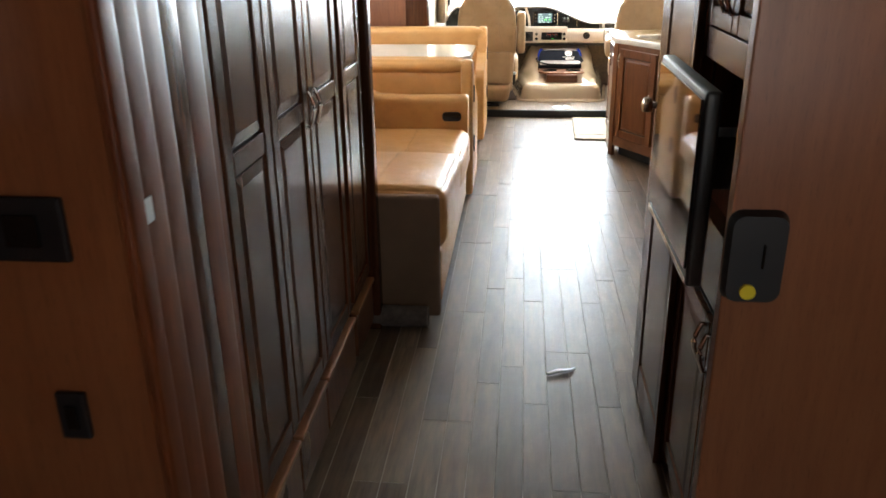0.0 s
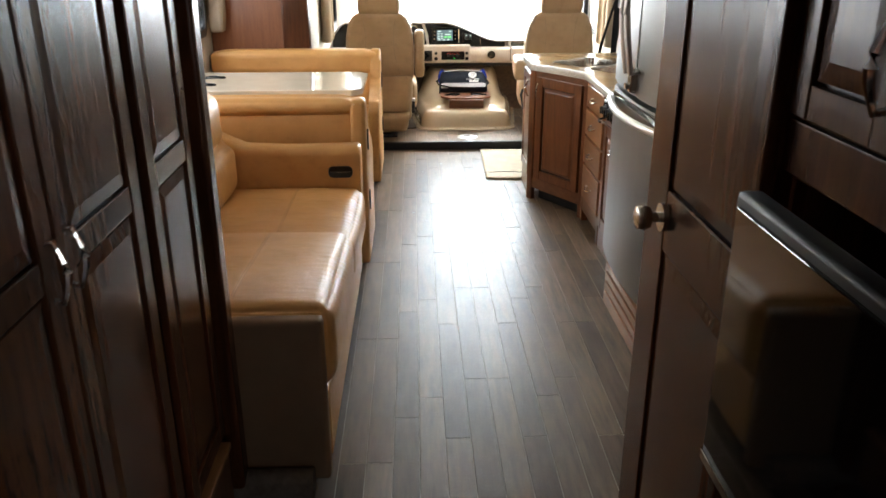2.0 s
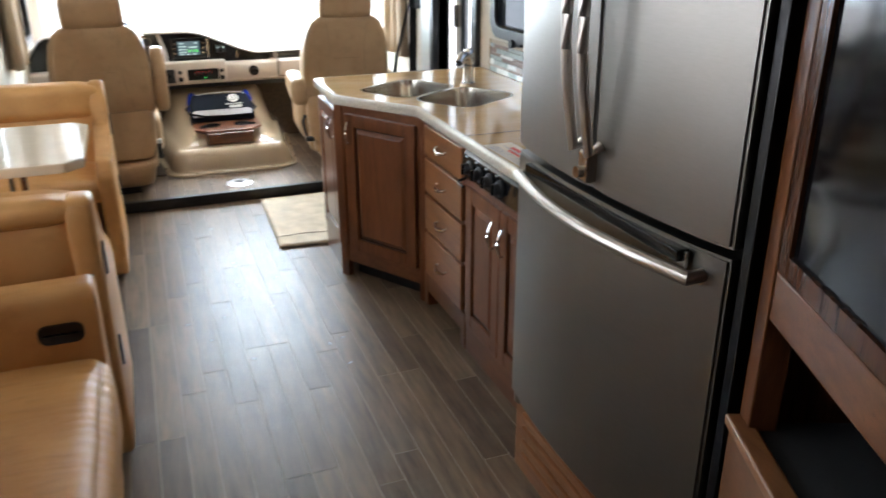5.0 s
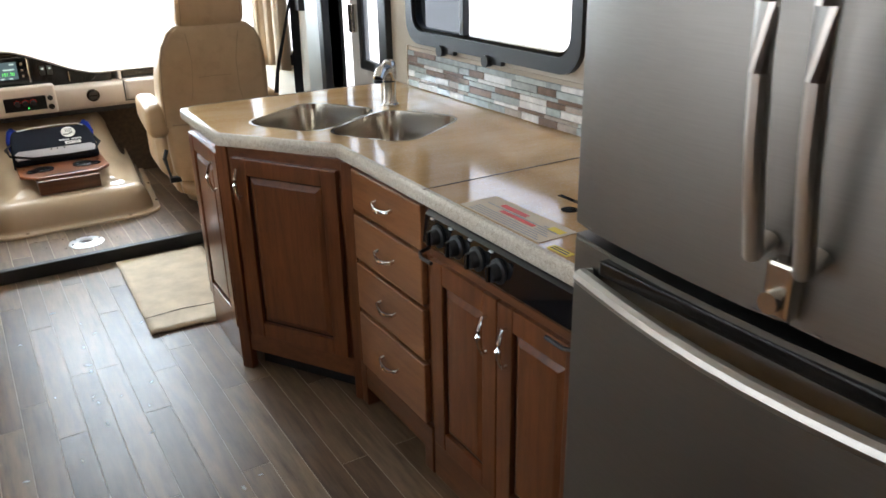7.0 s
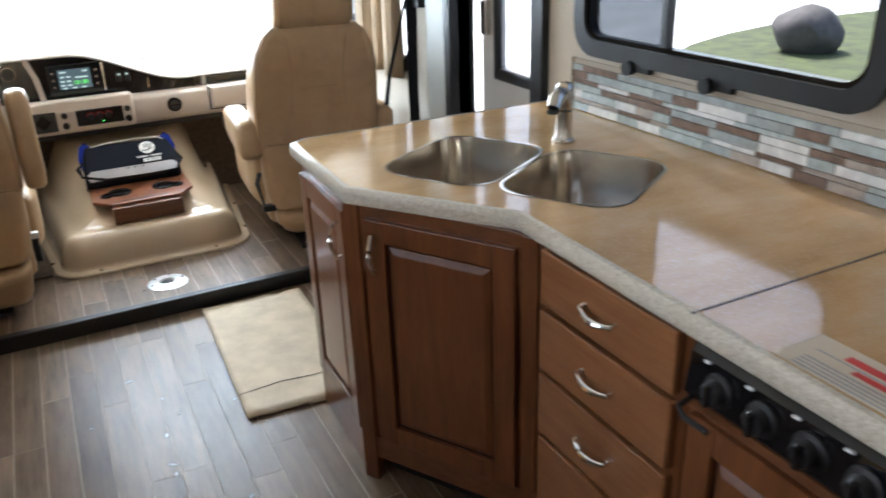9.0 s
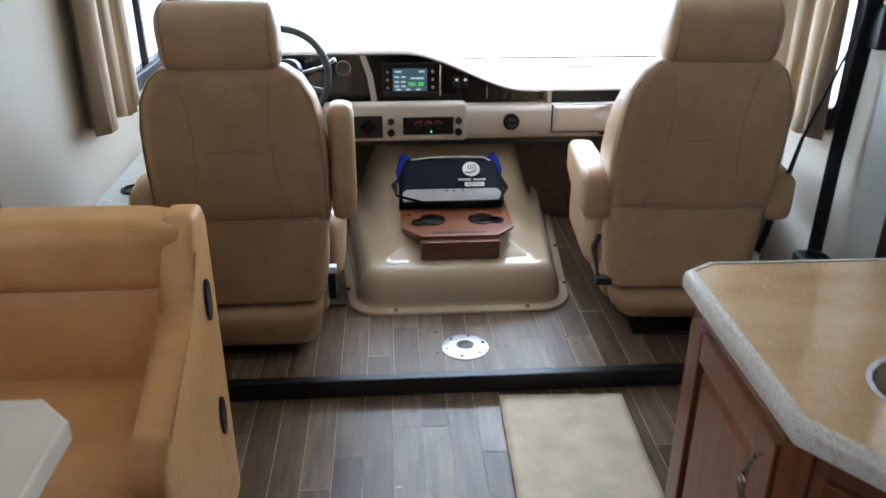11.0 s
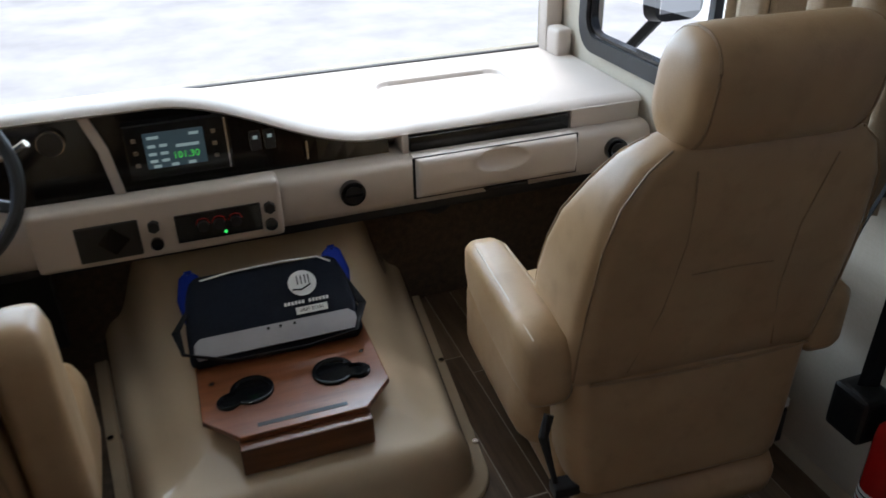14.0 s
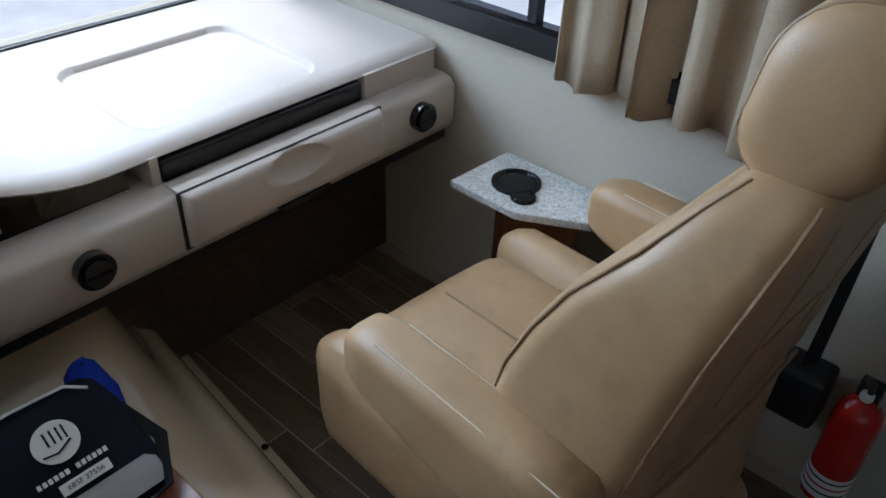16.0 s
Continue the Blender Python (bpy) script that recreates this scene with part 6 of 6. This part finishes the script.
part("panel", B(-0.73, -0.60, 8.2, 8.24, CAB_Z, 0.63, 0.003), WOOD, dk)
part("panel", B(-0.63, -0.60, 8.24, 8.8, CAB_Z, 0.63, 0.003), WOOD, dk)
cup_holder("cup_holder", -0.645, 8.33, 0.652, 40, dk, "black cup holder ring", 0.05)

belt = thing("seat_belt", "black seat belt running down the wall to its reel", "seat belt", (1.77, 8.15, 0.2))
part("webbing", tube([(1.755, 8.06, 1.95), (1.755, 8.07, 1.3), (1.76, 8.11, 0.8), (1.765, 8.12, 0.43)], 0.024, 8, flat=0.12), BELT, belt)
part("reel_cover", B(1.71, 1.805, 8.065, 8.17, 0.30, 0.43, 0.018, 3), BLACK, belt, "black plastic reel cover")
part("lap_strap", tube([(1.75, 8.10, 1.25), (1.66, 8.16, 0.85), (1.62, 8.22, 0.45), (1.60, 8.28, 0.28)], 0.022, 8, flat=0.12), BELT, belt)
part("upper_anchor", B(1.76, 1.805, 8.02, 8.10, 1.17, 1.30, 0.006), BLACK, belt, "black belt anchor")
post = thing("wall_post", "white painted steel post beside the entry door", "post", (1.78, 7.9, CAB_Z), kind="structure")
part("post", B(1.775, 1.808, 7.80, 7.98, 0.0, CEIL_Z, 0.006), plain("pale_post_paint", (0.42, 0.43, 0.40), 0.5, vary=0.05), post)

ext = thing("fire_extinguisher", "small red fire extinguisher hung low on the wall", "fire extinguisher", (1.70, 7.99, 0.1))
CX, CY, CZ = 1.745, 8.0, 0.14
def turn(rs, cx, cy):
    return loft([[(cx + r * math.cos(a * math.pi / 12), cy + r * math.sin(a * math.pi / 12), z) for a in range(24)] for r, z in rs])
part("cylinder", turn(((0.03, CZ), (0.044, CZ + 0.006), (0.046, CZ + 0.02), (0.046, CZ + 0.235), (0.042, CZ + 0.258), (0.028, CZ + 0.276), (0.016, CZ + 0.285), (0.016, CZ + 0.30)), CX, CY), RED, ext, smooth=True)
lb = part("paper_label", turn(((0.0466, CZ + 0.022), (0.0468, CZ + 0.023), (0.0468, CZ + 0.087), (0.0466, CZ + 0.088)), CX, CY), WHITE, ext, "white printed label band", smooth=True)
for i in range(3):
    part("print_band", turn(((0.0469, CZ + 0.037 + 0.018 * i), (0.047, CZ + 0.038 + 0.018 * i), (0.047, CZ + 0.041 + 0.018 * i), (0.0469, CZ + 0.042 + 0.018 * i)), CX, CY), RED if i % 2 else NAVY, lb)
part("valve", B(CX - 0.016, CX + 0.016, CY - 0.022, CY + 0.022, CZ + 0.295, CZ + 0.33, 0.005), BLACK, ext)
part("lever", tube([(CX, CY + 0.01, CZ + 0.33), (CX - 0.03, CY + 0.0, CZ + 0.348), (CX - 0.075, CY - 0.005, CZ + 0.365)], [0.009, 0.008, 0.006], 8), BLACK, ext, "black squeeze lever", smooth=True)
part("pin_ring", tube([(CX - 0.03 + 0.014 * math.cos(a * math.pi / 6), CY - 0.025, CZ + 0.315 + 0.014 * math.sin(a * math.pi / 6)) for a in range(12)], 0.002, 5, True), NICKEL, ext)
part("gauge", cyl(bmesh.new(), (CX - 0.022, CY, CZ + 0.31), 0.013, 0.01, "X", 16), WHITE, ext)
part("wall_bracket", B(CX + 0.03, 1.808, CY - 0.02, CY + 0.02, CZ - 0.012, CZ + 0.25, 0.003), BLACK, ext, "black wall bracket")

# firewall carpet under the dash, kick space
structure("firewall", B(WL, WR, 9.40, 9.44, 0.0, 0.56, 0), CARPET, "dark carpeted firewall under the dashboard", "wall")
spk = thing("firewall_vent", "round black vent under the dashboard", "vent", (1.15, 9.70, 0.4))
part("ring", cyl(bmesh.new(), (1.15, 9.392, 0.46), 0.055, 0.03, "Y", 24), BLACK, spk, smooth=True)
part("driver_knee_panel", B(WL + 0.01, -0.05, 9.25, 9.3, 0.25, 0.56, 0.005), BLACK, dash)
mat = thing("cab_carpet", "brown carpet in the driver footwell", "carpet", (-0.3, 9.0, CAB_Z))
part("mat", B(WL + 0.01, 0.06, 8.50, 9.39, CAB_Z + 0.001, CAB_Z + 0.012, 0.003), CARPET, mat)

# outside mirror seen through the side window
mir = thing("side_mirror", "black outside mirror on an arm beyond the cab window", "mirror", (2.15, 9.5, 1.05))
part("housing", loft([[(2.13 + a, y, 1.10 + b) for a, b in outline(w, h, 0.05, 5)] for y, w, h in ((9.52, 0.20, 0.34), (9.58, 0.22, 0.36), (9.64, 0.16, 0.28))]), BLACK, mir, smooth=True)
part("mirror_glass", B(2.045, 2.215, 9.512, 9.518, 0.96, 1.25, 0.003), plain("mirror_silver", (0.85, 0.86, 0.87), 0.03, 1.0, 0.01), mir, "silver mirror glass")
part("arm", tube([(2.13, 9.6, 0.95), (2.05, 9.75, 0.75), (1.88, 9.85, 0.7)], 0.022, 8), BLACK, mir, smooth=True)

# ---- things on the floor ----
card = thing("cardboard_sheet", "worn flattened cardboard sheet lying before the sink cabinet", "cardboard", (0.8, 7.45, 0.0))
bm = bmesh.new()
N, M2 = 16, 20
V = [[bm.verts.new((0.585 + 0.43 * i / N + 0.028 * (j / M2), 7.02 + 0.90 * j / M2 - 0.02 * (i / N), 0.014 + 0.006 * noise.noise(Vector((i * 0.45, j * 0.35, 0))) + (0.006 if j < 3 and i > 9 else 0))) for i in range(N + 1)] for j in range(M2 + 1)]
for A, C in zip(V, V[1:]):
    for i in range(N):
        bm.faces.new((A[i], A[i + 1], C[i + 1], C[i]))
o = part("sheet", bm, CARD, card, smooth=True, angle=180)
so = o.modifiers.new("thick", "SOLIDIFY")
so.thickness, so.offset = 0.008, -1
part("crease", tube([(0.59, 7.17, 0.0165), (0.75, 7.18, 0.0175), (0.86, 7.165, 0.0165), (1.0, 7.16, 0.017)], 0.0016, 5), GLAZE, card, "dark fold line")
part("torn_flap", prism([(0.80, 7.005), (0.97, 6.995), (1.0, 7.03), (0.82, 7.045)], 0.004, 0.011), CARD, card)
scr = thing("plastic_scrap", "small clear plastic scrap on the floor", "scrap", (0.3, 2.95, 0.0))
part("strip", tube([(0.245, 2.98, 0.006), (0.285, 3.0, 0.011), (0.335, 3.015, 0.007), (0.36, 3.04, 0.005)], [0.012, 0.016, 0.014, 0.006], 8, flat=0.3), FILM_TAPE, scr, smooth=True)

crumbs = bmesh.new()
rc = random.Random(3)
for k in range(26):
    x, y = rc.gauss(0.33, 0.16), rc.gauss(6.75, 0.45)
    r = rc.uniform(0.004, 0.016)
    a = rc.uniform(0, 3)
    bmesh.ops.create_cone(crumbs, cap_ends=True, segments=5, radius1=r, radius2=r * 0.6, depth=0.0016, matrix=Matrix.Translation((x, y, 0.0012)) @ Matrix.Rotation(a, 4, "Z") @ Matrix.Diagonal((1, 0.4, 1, 1)))
solo("floor_debris", crumbs, FILM_TAPE, "scattered pale paper flakes on the plank floor", "debris", "stuff")
dirt = bmesh.new()
for k in range(22):
    x, y = rc.gauss(0.55, 0.35), rc.gauss(8.2, 0.09)
    bmesh.ops.create_cone(dirt, cap_ends=True, segments=5, radius1=rc.uniform(0.003, 0.009), radius2=0.002, depth=0.002, matrix=Matrix.Translation((x, y, CAB_Z + 0.0012)) @ Matrix.Rotation(k, 4, "Z") @ Matrix.Diagonal((1, 0.45, 1, 1)))
solo("floor_dirt", dirt, GLAZE, "small dark dirt crumbs on the cab floor", "debris", "stuff")


# ---- floor planks, each a piece of its own ----
rng2 = random.Random(11)
PW = 0.0935
plank_meshes = {}


def plank(parent, x, y0, y1, z, w):
    key = (round(y1 - y0, 2), round(w, 4))
    if key not in plank_meshes:
        bm = box(bmesh.new(), 0, w - 0.0026, 0, key[0] - 0.0026, -0.005, 0, 0.0005, 1)
        me = bpy.data.meshes.new("plank")
        bm.to_mesh(me)
        bm.free()
        me.materials.append(PLANK)
        plank_meshes[key] = me
    o = new("plank", plank_meshes[key])
    o.parent = parent
    o.location = (x, y0, z + rng2.uniform(-0.0003, 0.0003))


def lay(parent, x0, x1, ya, yb, z, w, length):
    x = x0
    while x < x1 - 1e-6:
        y = ya
        first = rng2.choice((0.2, 0.35, 0.5, 0.65, 0.8)) * length
        while y < yb - 0.004:
            y1 = min(yb, round(y + (first if y == ya else length), 3))
            if yb - y1 < 0.08:
                y1 = yb
            plank(parent, x, y, y1, z, w)
            y = y1
        x += w


floor_ob = bpy.data.objects["floor"]
cab_ob = bpy.data.objects["cab_floor"]
lay(floor_ob, -0.60, 1.19, 0.6, STEP_Y - 0.02, 0.0, PW, 0.92)
lay(cab_ob, -0.60, 1.75, STEP_Y + 0.012, 9.70, CAB_Z, 0.0945, 0.62)
